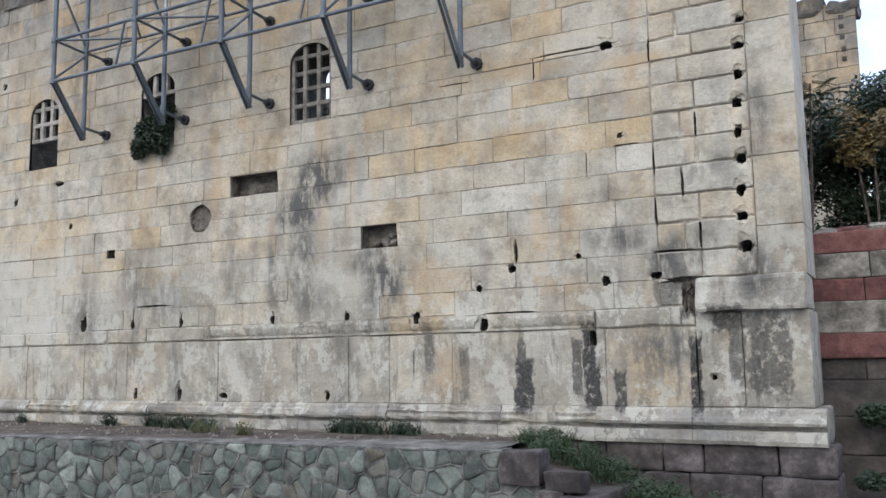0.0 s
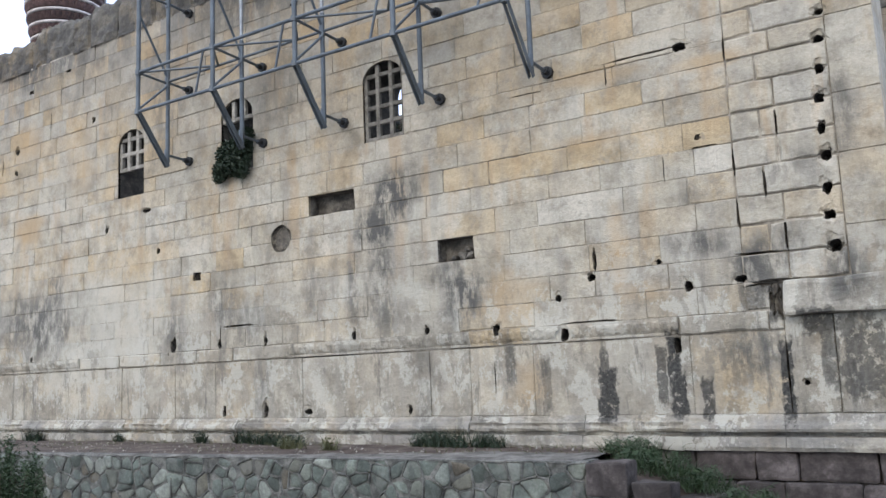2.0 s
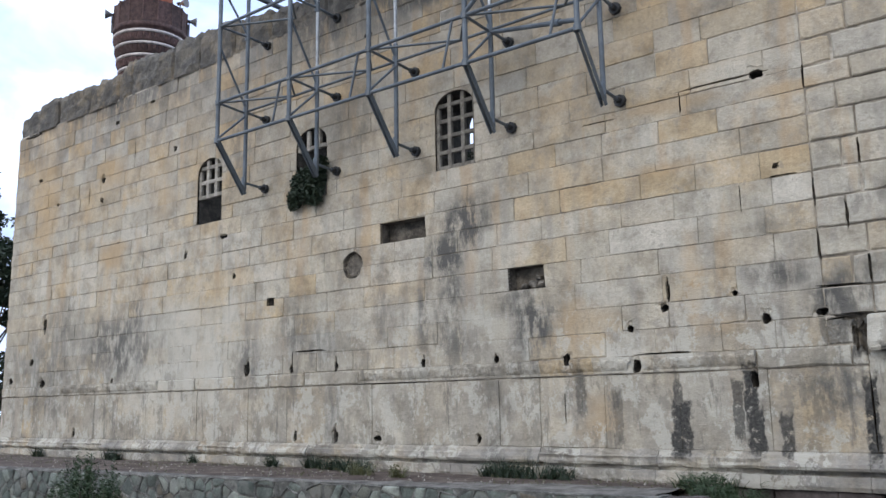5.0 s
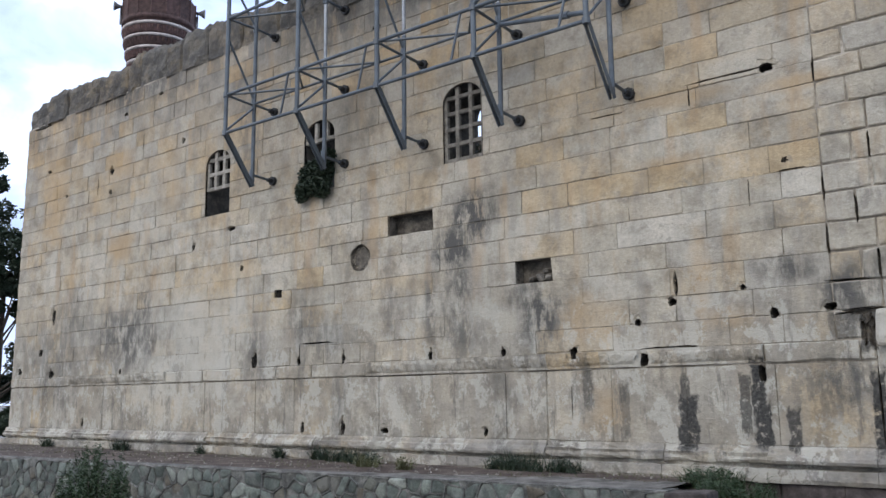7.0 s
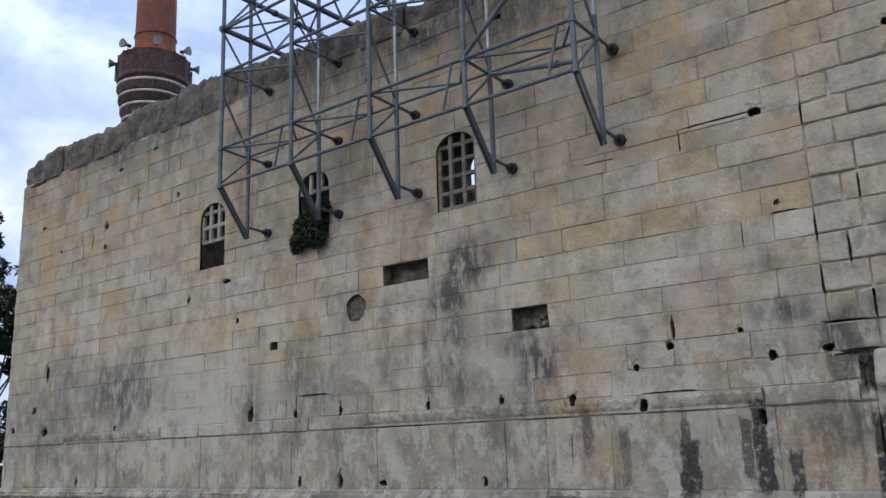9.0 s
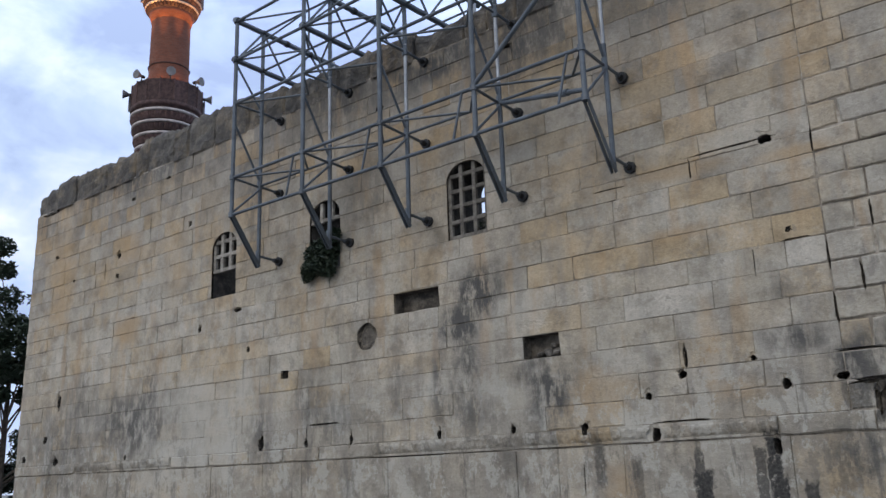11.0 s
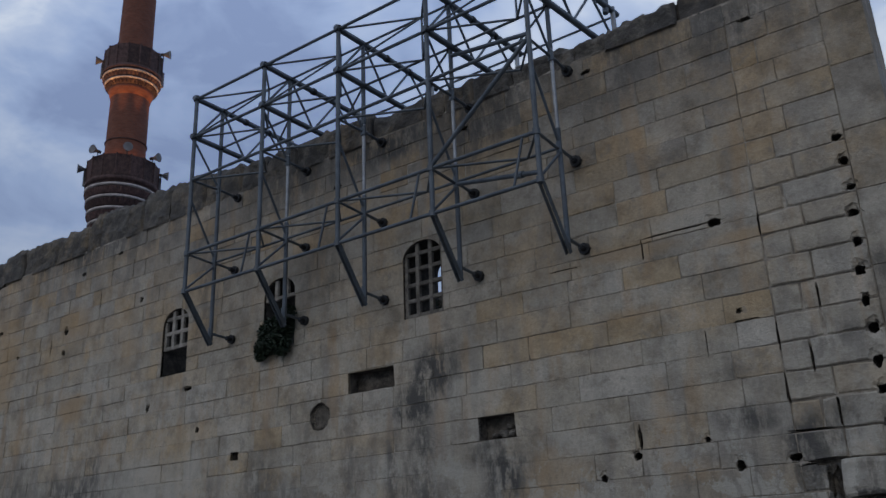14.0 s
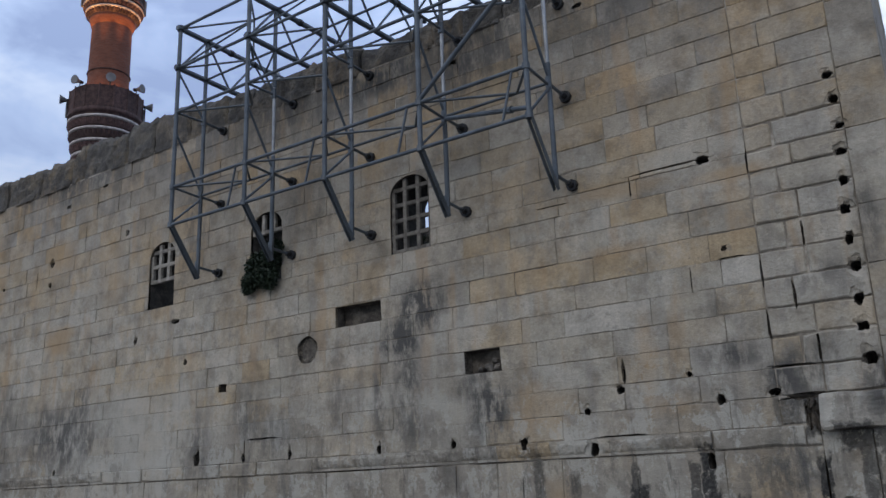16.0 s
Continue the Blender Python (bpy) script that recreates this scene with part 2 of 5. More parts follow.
        skin = m.span(m.noise(1.0, 9, 0.76, m.vec("ADD", m.scaled(1.5, 1.5, 1.2), (0, 0, 5.0))), 0.515, 0.55, 0.0, 0.65)
        base = m.mix(m.math("MULTIPLY", skin, m.span(z, 4.4, 2.0)), base, (0.54, 0.525, 0.465))
        worn = m.span(m.noise(1.0, 9, 0.76, m.vec("ADD", m.scaled(2.0, 2.0, 1.1), (9.0, 0, 1.0))), 0.54, 0.58, 0.0, 0.7)
        base = m.mix(m.math("MULTIPLY", worn, m.span(z, 4.2, 1.2, 0.2, 0.8)), base, (0.2, 0.185, 0.155))
        drip = m.math("MULTIPLY", m.span(m.noise(1.0, 8, 0.7, m.vec("ADD", m.scaled(3.4, 3.4, 0.45), (3.0, 0, 8.0))), 0.56, 0.66), m.span(z, 3.8, 1.4, 0.08, 0.62))
        base = m.mix(drip, base, (0.11, 0.106, 0.095))
        grey = m.math("MULTIPLY", marks(SMOKE_MIDDLE + SMOKE_ENDS + SMOKE_TOP, soft, 0.2, 1.85, False), 1.2)
        grey = m.math("MULTIPLY", grey, m.span(m.noise(2.4, 9, 0.74, m.scaled(1.6, 1.6, 0.6)), 0.40, 0.56, 0.25, 1.3), True)
        base = m.mix(grey, base, (0.095, 0.092, 0.085))
        hard = marks(CRUSTS, m.vec("MULTIPLY", ragged, (2.6, 0.0, 1.6)), 0.85, 1.25, True)
        hard = m.math("MULTIPLY", hard, m.span(m.noise(7.0, 7, 0.72), 0.36, 0.46))
        soot = m.ramp(fine, [(0.36, (0.018, 0.018, 0.017)), (0.64, (0.085, 0.082, 0.075))])
        base = m.mix(hard, base, soot)
    if dark:
        base = m.mix(m.math("MULTIPLY", m.span(m.noise(1.9, 9, 0.74), 0.38, 0.6, 0.5, 1.0), dark), base, (0.07, 0.066, 0.061))
    base = m.mix(1.0, base, (0.9 * tone, 0.9 * tone, 0.9 * tone), "MULTIPLY")
    pit = m.math("ADD", m.noise(2.6, 10, 0.76), m.math("MULTIPLY", fine, 0.3))
    return m.done(base, pit, 0.8, 0.12 if dark else 0.06)


def speckled(name, a, b, c, scale=6.0, rough=0.9, bump=0.5, random_amount=0.3, island=False):
    m = Net(name, rough)
    n1, n2 = m.noise(scale, 7, 0.68), m.noise(scale * 9, 4, 0.7)
    col = m.ramp(n1, [(0.38, a), (0.5, b), (0.63, c)])
    col = m.mix(0.45, col, m.mix(1.0, col, m.ramp(n2, [(0.3, (0.6, 0.6, 0.6)), (0.7, (1.35, 1.35, 1.35))]), "MULTIPLY"))
    r = m.random(island)
    k = m.ramp(r, [(0.0, (1 - random_amount,) * 3), (1.0, (1 + random_amount,) * 3)])
    col = m.mix(1.0, col, k, "MULTIPLY")
    return m.done(col, m.math("ADD", n1, m.math("MULTIPLY", n2, 0.3)), bump, 0.03)


def rubble_material(name, island):
    """Green-grey field stone with the odd brown and pale one, dusted with cement."""
    m = Net(name, 0.9)
    r = m.random(island)
    col = m.ramp(r, [(0.0, (0.05, 0.06, 0.054)), (0.2, (0.1, 0.12, 0.108)), (0.4, (0.068, 0.08, 0.074)), (0.58, (0.15, 0.175, 0.155)), (0.72, (0.09, 0.078, 0.06)), (0.85, (0.105, 0.125, 0.113)), (1.0, (0.21, 0.228, 0.205))])
    n1, n2 = m.noise(4.0, 8, 0.7), m.noise(28.0, 5, 0.7)
    col = m.mix(1.0, col, m.ramp(n1, [(0.36, (0.6, 0.6, 0.6)), (0.64, (1.3, 1.3, 1.28))]), "MULTIPLY")
    col = m.mix(0.5, col, m.mix(1.0, col, m.ramp(n2, [(0.34, (0.6, 0.6, 0.6)), (0.66, (1.4, 1.4, 1.4))]), "MULTIPLY"))
    dust = m.span(m.noise(2.2, 8, 0.72), 0.5, 0.62, 0.0, 0.5)
    col = m.mix(dust, col, (0.15, 0.15, 0.14))
    return m.done(col, m.math("ADD", n1, m.math("MULTIPLY", n2, 0.4)), 0.7, 0.03)


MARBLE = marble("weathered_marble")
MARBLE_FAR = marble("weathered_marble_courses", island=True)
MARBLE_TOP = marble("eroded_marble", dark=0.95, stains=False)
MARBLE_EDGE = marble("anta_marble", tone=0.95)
# core colour darkened to paint shade into the pockets, holes and cracks
CORE = speckled("rubble_core", (0.04, 0.035, 0.03), (0.085, 0.075, 0.062), (0.16, 0.14, 0.115), 5.0)
JOINT = speckled("joint_mortar", (0.09, 0.078, 0.062), (0.21, 0.185, 0.15), (0.42, 0.385, 0.33), 1.1)
# near-black stone: the shade inside reveals and sockets put into the colour
RECESS_SHADE = speckled("shaded_recess_stone", (0.03, 0.028, 0.025), (0.05, 0.046, 0.04), (0.09, 0.08, 0.07), 5.0)
ANDESITE = speckled("purple_andesite", (0.026, 0.0215, 0.021), (0.05, 0.042, 0.041), (0.10, 0.086, 0.084), 3.0, random_amount=0.4)
# red and grey colours lowered to include the shade of the enclosed corner
RED_STONE = speckled("red_stone", (0.06, 0.024, 0.023), (0.105, 0.041, 0.038), (0.15, 0.07, 0.061), 3.0)
GREY_STONE = speckled("grey_stone", (0.06, 0.055, 0.048), (0.14, 0.128, 0.11), (0.25, 0.233, 0.205), 3.4)
DARK_STONE = speckled("dark_stone", (0.028, 0.024, 0.023), (0.05, 0.042, 0.04), (0.085, 0.072, 0.067), 2.0)
RUBBLE = rubble_material("green_grey_rubble", False)
CAPPING = speckled("cement_cap", (0.05, 0.047, 0.043), (0.095, 0.09, 0.083), (0.16, 0.154, 0.143), 2.2)
MORTAR = speckled("grey_mortar", (0.05, 0.051, 0.047), (0.105, 0.107, 0.10), (0.2, 0.2, 0.186), 4.0)
EARTH = speckled("dry_earth", (0.025, 0.016, 0.013), (0.048, 0.033, 0.027), (0.09, 0.072, 0.061), 1.8)
TARMAC = speckled("worn_paving", (0.10, 0.098, 0.092), (0.14, 0.135, 0.128), (0.19, 0.18, 0.17), 2.0)


def leaf_material(name, a, b):
    m = Net(name, 0.6)
    r = m.random(True)
    m.bsdf.inputs["Subsurface Weight"].default_value = 0.0
    return m.done(m.mix(m.noise(1.2, 3), m.ramp(r, [(0.0, a), (1.0, b)]), m.ramp(r, [(0.0, b), (1.0, a)])))


LEAF_DARK = leaf_material("dark_leaves", (0.008, 0.018, 0.010), (0.02, 0.04, 0.018))
LEAF_GREEN = leaf_material("green_leaves", (0.009, 0.024, 0.008), (0.026, 0.055, 0.017))
LEAF_DRY = leaf_material("dry_grass", (0.045, 0.06, 0.024), (0.12, 0.115, 0.055))
LEAF_RUST = leaf_material("rusty_leaves", (0.05, 0.075, 0.025), (0.20, 0.10, 0.035))


def steel_material(name, colour, metal, rough):
    m = Net(name, rough, metal)
    n1 = m.noise(2.0, 6, 0.65)
    n2 = m.noise(30.0, 4, 0.6)
    c = tuple(v * 0.62 for v in colour)
    col = m.mix(m.span(n1, 0.35, 0.68), c, colour)
    return m.done(col, n2, 0.1, 0.004, m.span(n2, 0.3, 0.7, rough - 0.1, rough + 0.15))


STEEL = steel_material("painted_steel", (0.125, 0.15, 0.175), 0.35, 0.5)
GALVANISED = steel_material("galvanised_steel", (0.42, 0.44, 0.46), 0.7, 0.42)
BLACK_STEEL = steel_material("black_plate", (0.03, 0.032, 0.035), 0.3, 0.6)
GRILLE_PALE = speckled("pale_stone_grille", (0.20, 0.185, 0.16), (0.29, 0.27, 0.235), (0.38, 0.355, 0.31), 8.0)
GRILLE = speckled("stone_grille", (0.09, 0.083, 0.072), (0.14, 0.13, 0.112), (0.20, 0.185, 0.16), 8.0)
LEAD = steel_material("lead_sheet", (0.075, 0.085, 0.10), 0.3, 0.6)
SPEAKER = steel_material("horn_grey", (0.22, 0.22, 0.23), 0.1, 0.6)
BARK = speckled("bark", (0.04, 0.032, 0.025), (0.075, 0.06, 0.048), (0.12, 0.10, 0.08), 6.0)


def brick_material(name, brick, joint, sx, sz):
    """Courses of brick round a shaft, in cylinder coordinates."""
    m = Net(name, 0.9)
    n = m.nt.nodes.new("ShaderNodeTexBrick")
    tc = m.nt.nodes.new("ShaderNodeUVMap")
    m.nt.links.new(tc.outputs["UV"], n.inputs["Vector"])
    n.inputs["Color1"].default_value = (*brick, 1)
    n.inputs["Color2"].default_value = (brick[0] * 0.7, brick[1] * 0.62, brick[2] * 0.6, 1)
    n.inputs["Mortar"].default_value = (*joint, 1)
    n.inputs["Scale"].default_value = 1.0
    n.inputs["Mortar Size"].default_value = 0.008
    n.inputs["Brick Width"].default_value = sx
    n.inputs["Row Height"].default_value = sz
    g = m.noise(1.3, 6, 0.6)
    col = m.mix(m.span(g, 0.3, 0.7, 0.0, 0.5), n.outputs["Color"], m.mix(1.0, n.outputs["Color"], (0.6, 0.55, 0.55), "MULTIPLY"))
    return m.done(col, n.outputs["Fac"], -0.25, 0.01)


BRICK = brick_material("shaft_brick", (0.24, 0.085, 0.05), (0.17, 0.095, 0.072), 0.24, 0.07)
BRICK_DARK = speckled("dark_brick", (0.045, 0.028, 0.027), (0.075, 0.043, 0.04), (0.11, 0.066, 0.06), 5.0)
WHITE_BAND = speckled("white_stucco_band", (0.30, 0.265, 0.255), (0.42, 0.38, 0.365), (0.52, 0.48, 0.46), 4.0)
ROOF_TILE = speckled("red_roof_tile", (0.20, 0.055, 0.05), (0.29, 0.085, 0.075), (0.36, 0.13, 0.11), 2.0, island=True)


# ---- geometry helpers ----
RNG = random.Random(7)


def mesh_of(name, verts, faces, material, smooth=False):
    me = bpy.data.meshes.new(name)
    me.from_pydata([tuple(v) for v in verts], [], faces)
    me.materials.append(material)
    if smooth:
        me.polygons.foreach_set("use_smooth", [True] * len(me.polygons))
    me.update()
    return me


def part_mesh(name, me, parent, label=""):
    ob = new(name, me)
    ob.parent = parent
    return tagged(ob, label)


def part(name, bm, material, parent, label="", smooth=False):
    me = bpy.data.meshes.new(name)
    bm.to_mesh(me)
    bm.free()
    me.materials.append(material)
    if smooth:
        me.polygons.foreach_set("use_smooth", [True] * len(me.polygons))
    return part_mesh(name, me, parent, label)


def thing(name, label, category, group="", kind="", at=(0, 0, 0)):
    ob = new(name)
    ob.location = at
    ob.empty_display_size = 0.2
    return tagged(ob, label, category, group, kind)


def add_box(bm, lo, hi):
    vs = [bm.verts.new((x, y, z)) for x in (lo[0], hi[0]) for y in (lo[1], hi[1]) for z in (lo[2], hi[2])]
    for f in ((0, 1, 3, 2), (4, 6, 7, 5), (0, 4, 5, 1), (2, 3, 7, 6), (0, 2, 6, 4), (1, 5, 7, 3)):
        bm.faces.new([vs[i] for i in f])


def box(lo, hi):
    bm = bmesh.new()
    add_box(bm, lo, hi)
    bmesh.ops.recalc_face_normals(bm, faces=bm.faces)
    return bm


def add_tube(bm, p, q, r, n=10, r2=None):
    p, q = Vector(p), Vector(q)
    d = (q - p).normalized()
    a = d.orthogonal().normalized()
    b = d.cross(a)
    rings = []
    for c, rr in ((p, r), (q, r if r2 is None else r2)):
        rings.append([bm.verts.new(c + (a * math.cos(2 * math.pi * k / n) + b * math.sin(2 * math.pi * k / n)) * rr) for k in range(n)])
    for k in range(n):
        bm.faces.new((rings[0][k], rings[0][(k + 1) % n], rings[1][(k + 1) % n], rings[1][k]))
    bm.faces.new(rings[0][::-1])
    bm.faces.new(rings[1])


def tube(p, q, r, n=10, r2=None):
    bm = bmesh.new()
    add_tube(bm, p, q, r, n, r2)
    return bm


def lathe(profile, n=48, uv=False):
    """A solid of revolution about z from (radius, height) pairs."""
    verts, faces = [], []
    for r, z in profile:
        for k in range(n):
            a = 2 * math.pi * k / n
            verts.append((r * math.cos(a), r * math.sin(a), z))
    for i in range(len(profile) - 1):
        for k in range(n):
            j = (k + 1) % n
            faces.append((i * n + k, i * n + j, (i + 1) * n + j, (i + 1) * n + k))
    return verts, faces


def rough_block(lo, hi, cham=0.02, jit=0.012, cuts=2, amp=0.02, freq=2.5, seed=0):
    """A dressed stone with worn, uneven faces and rounded edges."""
    bm = box(lo, hi)
    if cham:
        bmesh.ops.bevel(bm, geom=bm.edges[:], offset=cham, segments=2, affect="EDGES", profile=0.6)
    if cuts:
        bmesh.ops.subdivide_edges(bm, edges=[e for e in bm.edges if e.calc_length() > cham * 4], cuts=cuts, use_grid_fill=True)
    o = Vector((seed * 3.1, seed * 1.7, seed * 0.9))
    for v in bm.verts:
        v.co += noise.noise_vector(v.co * freq + o) * amp + noise.noise_vector(v.co * freq * 3 + o) * amp * 0.4
    bmesh.ops.recalc_face_normals(bm, faces=bm.faces)
    return bm


def boulder(centre, size, seed=0, sub=3, amp=0.28, freq=1.2, square=0.6):
    bm = bmesh.new()
    bmesh.ops.create_icosphere(bm, subdivisions=sub, radius=1.0)
    o = Vector((seed * 5.3, seed * 2.9, seed))
    for v in bm.verts:
        d = v.co.normalized()
        c = Vector([math.copysign(abs(k) ** square, k) for k in d])
        k = 1 + amp * noise.noise(d * freq + o) + amp * 0.5 * noise.noise(d * freq * 3 + o)
        v.co = Vector(centre) + Vector([c[i] * size[i] * k for i in range(3)])
    return bm


def cut_mesh(me, cutter_objects):
    """A new mesh: me with the solids of the cutter objects taken out of it."""
    ob = new("to_cut", me)
    for c in cutter_objects:
        md = ob.modifiers.new("cut", "BOOLEAN")
        md.operation, md.solver, md.object = "DIFFERENCE", "EXACT", c
    dg = bpy.context.evaluated_depsgraph_get()
    dg.update()
    out = bpy.data.meshes.new_from_object(ob.evaluated_get(dg))
    bpy.data.objects.remove(ob)
    return out


# ---- the long temple wall ----
X0, X1 = -29.55, -1.32
THICK = 1.28
COURSES = [2.08, 2.52, 2.96, 3.44, 3.89, 4.36, 4.81, 5.27, 5.74, 6.17, 6.53, 6.98, 7.44, 7.88, 8.34, 8.8, 9.26, 9.74, 10.22, 10.66]

wall = tagged(new("wall_south", None), "long ruined temple wall of cream and ochre marble ashlar", "wall", kind="structure")

# (x, z of the bottom, width, height to the springing, rise of the arch)
WINDOWS = [(-18.78, 6.17, 1.06, 1.36, 0.42), (-14.87, 6.2, 1.06, 1.33, 0.42), (-10.55, 6.17, 1.04, 1.28, 0.4)]
POCKETS = [(-12.02, 5.03, 1.26, 0.44, 0.32), (-8.91, 3.67, 0.8, 0.43, 0.3), (-16.26, 3.84, 0.26, 0.19, 0.3)]
# worn clamp holes: x, z, half-width, half-height
HOLES_MIDDLE = [
    (-6.79, 2.55, 0.09, 0.1), (-6.13, 2.86, 0.13, 0.1), (-4.91, 3.01, 0.07, 0.07), (-4.44, 2.56, 0.11, 0.13), (-4.28, 6.6, 0.2, 0.12),
    (-11.48, 2.14, 0.09, 0.15), (-9.65, 2.14, 0.09, 0.1), (-8.09, 2.07, 0.13, 0.2), (-6.7, 1.9, 0.13, 0.2), (-17.09, 2.23, 0.17, 0.26), (-15.49, 2.18, 0.09, 0.12), (-14.01, 2.18, 0.08, 0.16),
    (-15.32, 0.66, 0.09, 0.2), (-14.0, 0.66, 0.12, 0.2), (-12.76, 0.62, 0.16, 0.1),
]
HOLES_FAR = [
    (-27.0, 2.17, 0.24, 0.17), (-29.04, 2.28, 0.2, 0.13), (-27.74, 2.87, 0.14, 0.17), (-27.05, 4.01, 0.16, 0.28),
    (-23.06, 2.12, 0.09, 0.12), (-19.76, 5.4, 0.11, 0.13), (-17.69, 4.62, 0.09, 0.12), (-24.06, 8.25, 0.16, 0.16), (-24.09, 7.63, 0.14, 0.12), (-20.4, 8.52, 0.1, 0.12), (-18.13, 5.7, 0.26, 0.08),
    (-24.97, 0.66, 0.13, 0.14), (-4.7, 1.6, 0.1, 0.2), (-3.6, 2.6, 0.14, 0.1), (-26.7, 7.9, 0.1, 0.08),
]
HOLES_ANTA = [
    (-2.14, 7.51, 0.12, 0.1), (-2.1, 7.09, 0.11, 0.12), (-2.07, 6.62, 0.11, 0.09), (-2.12, 6.19, 0.13, 0.1), (-2.15, 5.72, 0.11, 0.13), (-2.19, 5.26, 0.13, 0.13), (-2.2, 4.78, 0.1, 0.14),
    (-2.17, 4.36, 0.13, 0.13), (-2.2, 3.87, 0.12, 0.15), (-2.2, 3.45, 0.14, 0.12), (-2.17, 2.97, 0.15, 0.16), (-2.76, 0.96, 0.06, 0.06), (-10.1, 0.62, 0.08, 0.12), (-6.05, 3.1, 0.05, 0.22),
]
HOLES = HOLES_MIDDLE + HOLES_FAR + HOLES_ANTA

# open joints and cracks: x, z, half-width, half-height
CRACKS_RIGHT = [
    (-4.9, 6.62, 0.75, 0.02), (-5.62, 6.4, 0.016, 0.2), (-3.55, 6.38, 0.02, 0.2), (-3.55, 4.5, 0.02, 0.24), (-3.55, 3.6, 0.024, 0.24), (-3.1, 4.05, 0.024, 0.22), (-2.85, 3.2, 0.026, 0.22), (-2.85, 5.0, 0.02, 0.22),
    (-3.05, 2.5, 0.45, 0.05), (-3.08, 2.2, 0.10, 0.26), (-3.3, 2.98, 0.35, 0.02), (-4.7, 4.55, 0.012, 0.2), (-4.0, 4.83, 0.22, 0.013), (-4.1, 5.0, 0.05, 0.05), (-7.25, 6.4, 0.3, 0.012),
]
CRACKS_REST = [
    (-14.8, 2.58, 0.5, 0.022), (-15.45, 2.4, 0.016, 0.2), (-12.2, 1.77, 1.2, 0.014), (-6.2, 2.1, 0.5, 0.016), (-24.8, 7.9, 0.02, 0.25), (-22.4, 8.9, 0.02, 0.24), (-25.2, 3.7, 0.022, 0.24), (-20.9, 9.6, 0.018, 0.3), (-23.4, 9.95, 0.1, 0.06), (-21.6, 10.2, 0.12, 0.05), (-28.6, 10.6, 0.5, 0.08),
    (-3.2, 10.2, 0.12, 0.05), (-27.9, 8.9, 0.12, 0.06), (-3.0, 1.1, 0.018, 0.5), (-8.15, 1.2, 0.012, 0.3), (-6.35, 10.35, 0.1, 0.05), (-13.0, 9.8, 0.12, 0.05), (-9.3, 10.1, 0.1, 0.06),
]
CRACKS = CRACKS_RIGHT + CRACKS_REST


def arch_outline(x, z, w, h, rise, grow=0.0):
    pts = [(x - w / 2 - grow, z - grow), (x + w / 2 + grow, z - grow)]
    for k in range(13):
        a = math.pi * k / 12
        pts.append((x + (w / 2 + grow) * math.cos(a), z + h + (rise + grow) * math.sin(a)))
    return pts


def prism(pts, y0, y1):
    n = len(pts)
    verts = [(x, y0, z) for x, z in pts] + [(x, y1, z) for x, z in pts]
    faces = [tuple(range(n)), tuple(range(2 * n - 1, n - 1, -1))] + [(k, n + k, n + (k + 1) % n, (k + 1) % n) for k in range(n)]
    me = mesh_of("cutter", verts, faces, CORE)
    bm = bmesh.new()
    bm.from_mesh(me)
    bmesh.ops.recalc_face_normals(bm, faces=bm.faces)
    bm.to_mesh(me)
    bm.free()
    return me


cutters = []  # object, x range, z range
for x, z, w, h, rise in WINDOWS:
    cutters.append((new("cutter", prism(arch_outline(x, z, w, h, rise), -0.6, 2.0)), x - w / 2, x + w / 2, z, z + h + rise))
for x, z, w, h, deep in POCKETS:
    cutters.append((new("cutter", prism([(x - w / 2, z - h / 2), (x + w / 2 + 0.03, z - h / 2 - 0.01), (x + w / 2, z + h / 2), (x - w / 2 - 0.01, z + h / 2 + 0.01)], -0.6, deep)), x - w / 2 - 0.05, x + w / 2 + 0.05, z - h / 2, z + h / 2))
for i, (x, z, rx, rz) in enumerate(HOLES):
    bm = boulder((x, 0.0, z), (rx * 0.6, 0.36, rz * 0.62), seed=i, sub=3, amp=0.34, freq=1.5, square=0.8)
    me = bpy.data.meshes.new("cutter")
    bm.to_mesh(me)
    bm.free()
    # shade colour meant for the inside of the hole
    me.materials.append(RECESS_SHADE)
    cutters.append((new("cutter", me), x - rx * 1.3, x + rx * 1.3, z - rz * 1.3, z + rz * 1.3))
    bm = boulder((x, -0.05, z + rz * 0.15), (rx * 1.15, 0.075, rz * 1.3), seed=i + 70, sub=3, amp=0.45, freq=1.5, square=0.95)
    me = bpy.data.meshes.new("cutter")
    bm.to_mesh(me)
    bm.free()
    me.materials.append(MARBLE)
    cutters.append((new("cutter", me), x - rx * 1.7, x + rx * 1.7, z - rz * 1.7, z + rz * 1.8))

bm = boulder((-13.5, 0.0, 4.43), (0.31, 0.1, 0.32), seed=7, sub=3, amp=0.12, freq=1.5, square=0.95)
me = bpy.data.meshes.new("cutter")
bm.to_mesh(me)
bm.free()
me.materials.append(GREY_STONE)
cutters.append((new("cutter", me), -13.9, -13.1, 4.05, 4.85))

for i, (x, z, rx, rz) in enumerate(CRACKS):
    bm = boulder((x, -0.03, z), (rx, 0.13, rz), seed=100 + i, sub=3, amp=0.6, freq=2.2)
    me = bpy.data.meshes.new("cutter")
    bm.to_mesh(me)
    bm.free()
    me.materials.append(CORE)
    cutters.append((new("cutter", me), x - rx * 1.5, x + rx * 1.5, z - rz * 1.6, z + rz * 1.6))


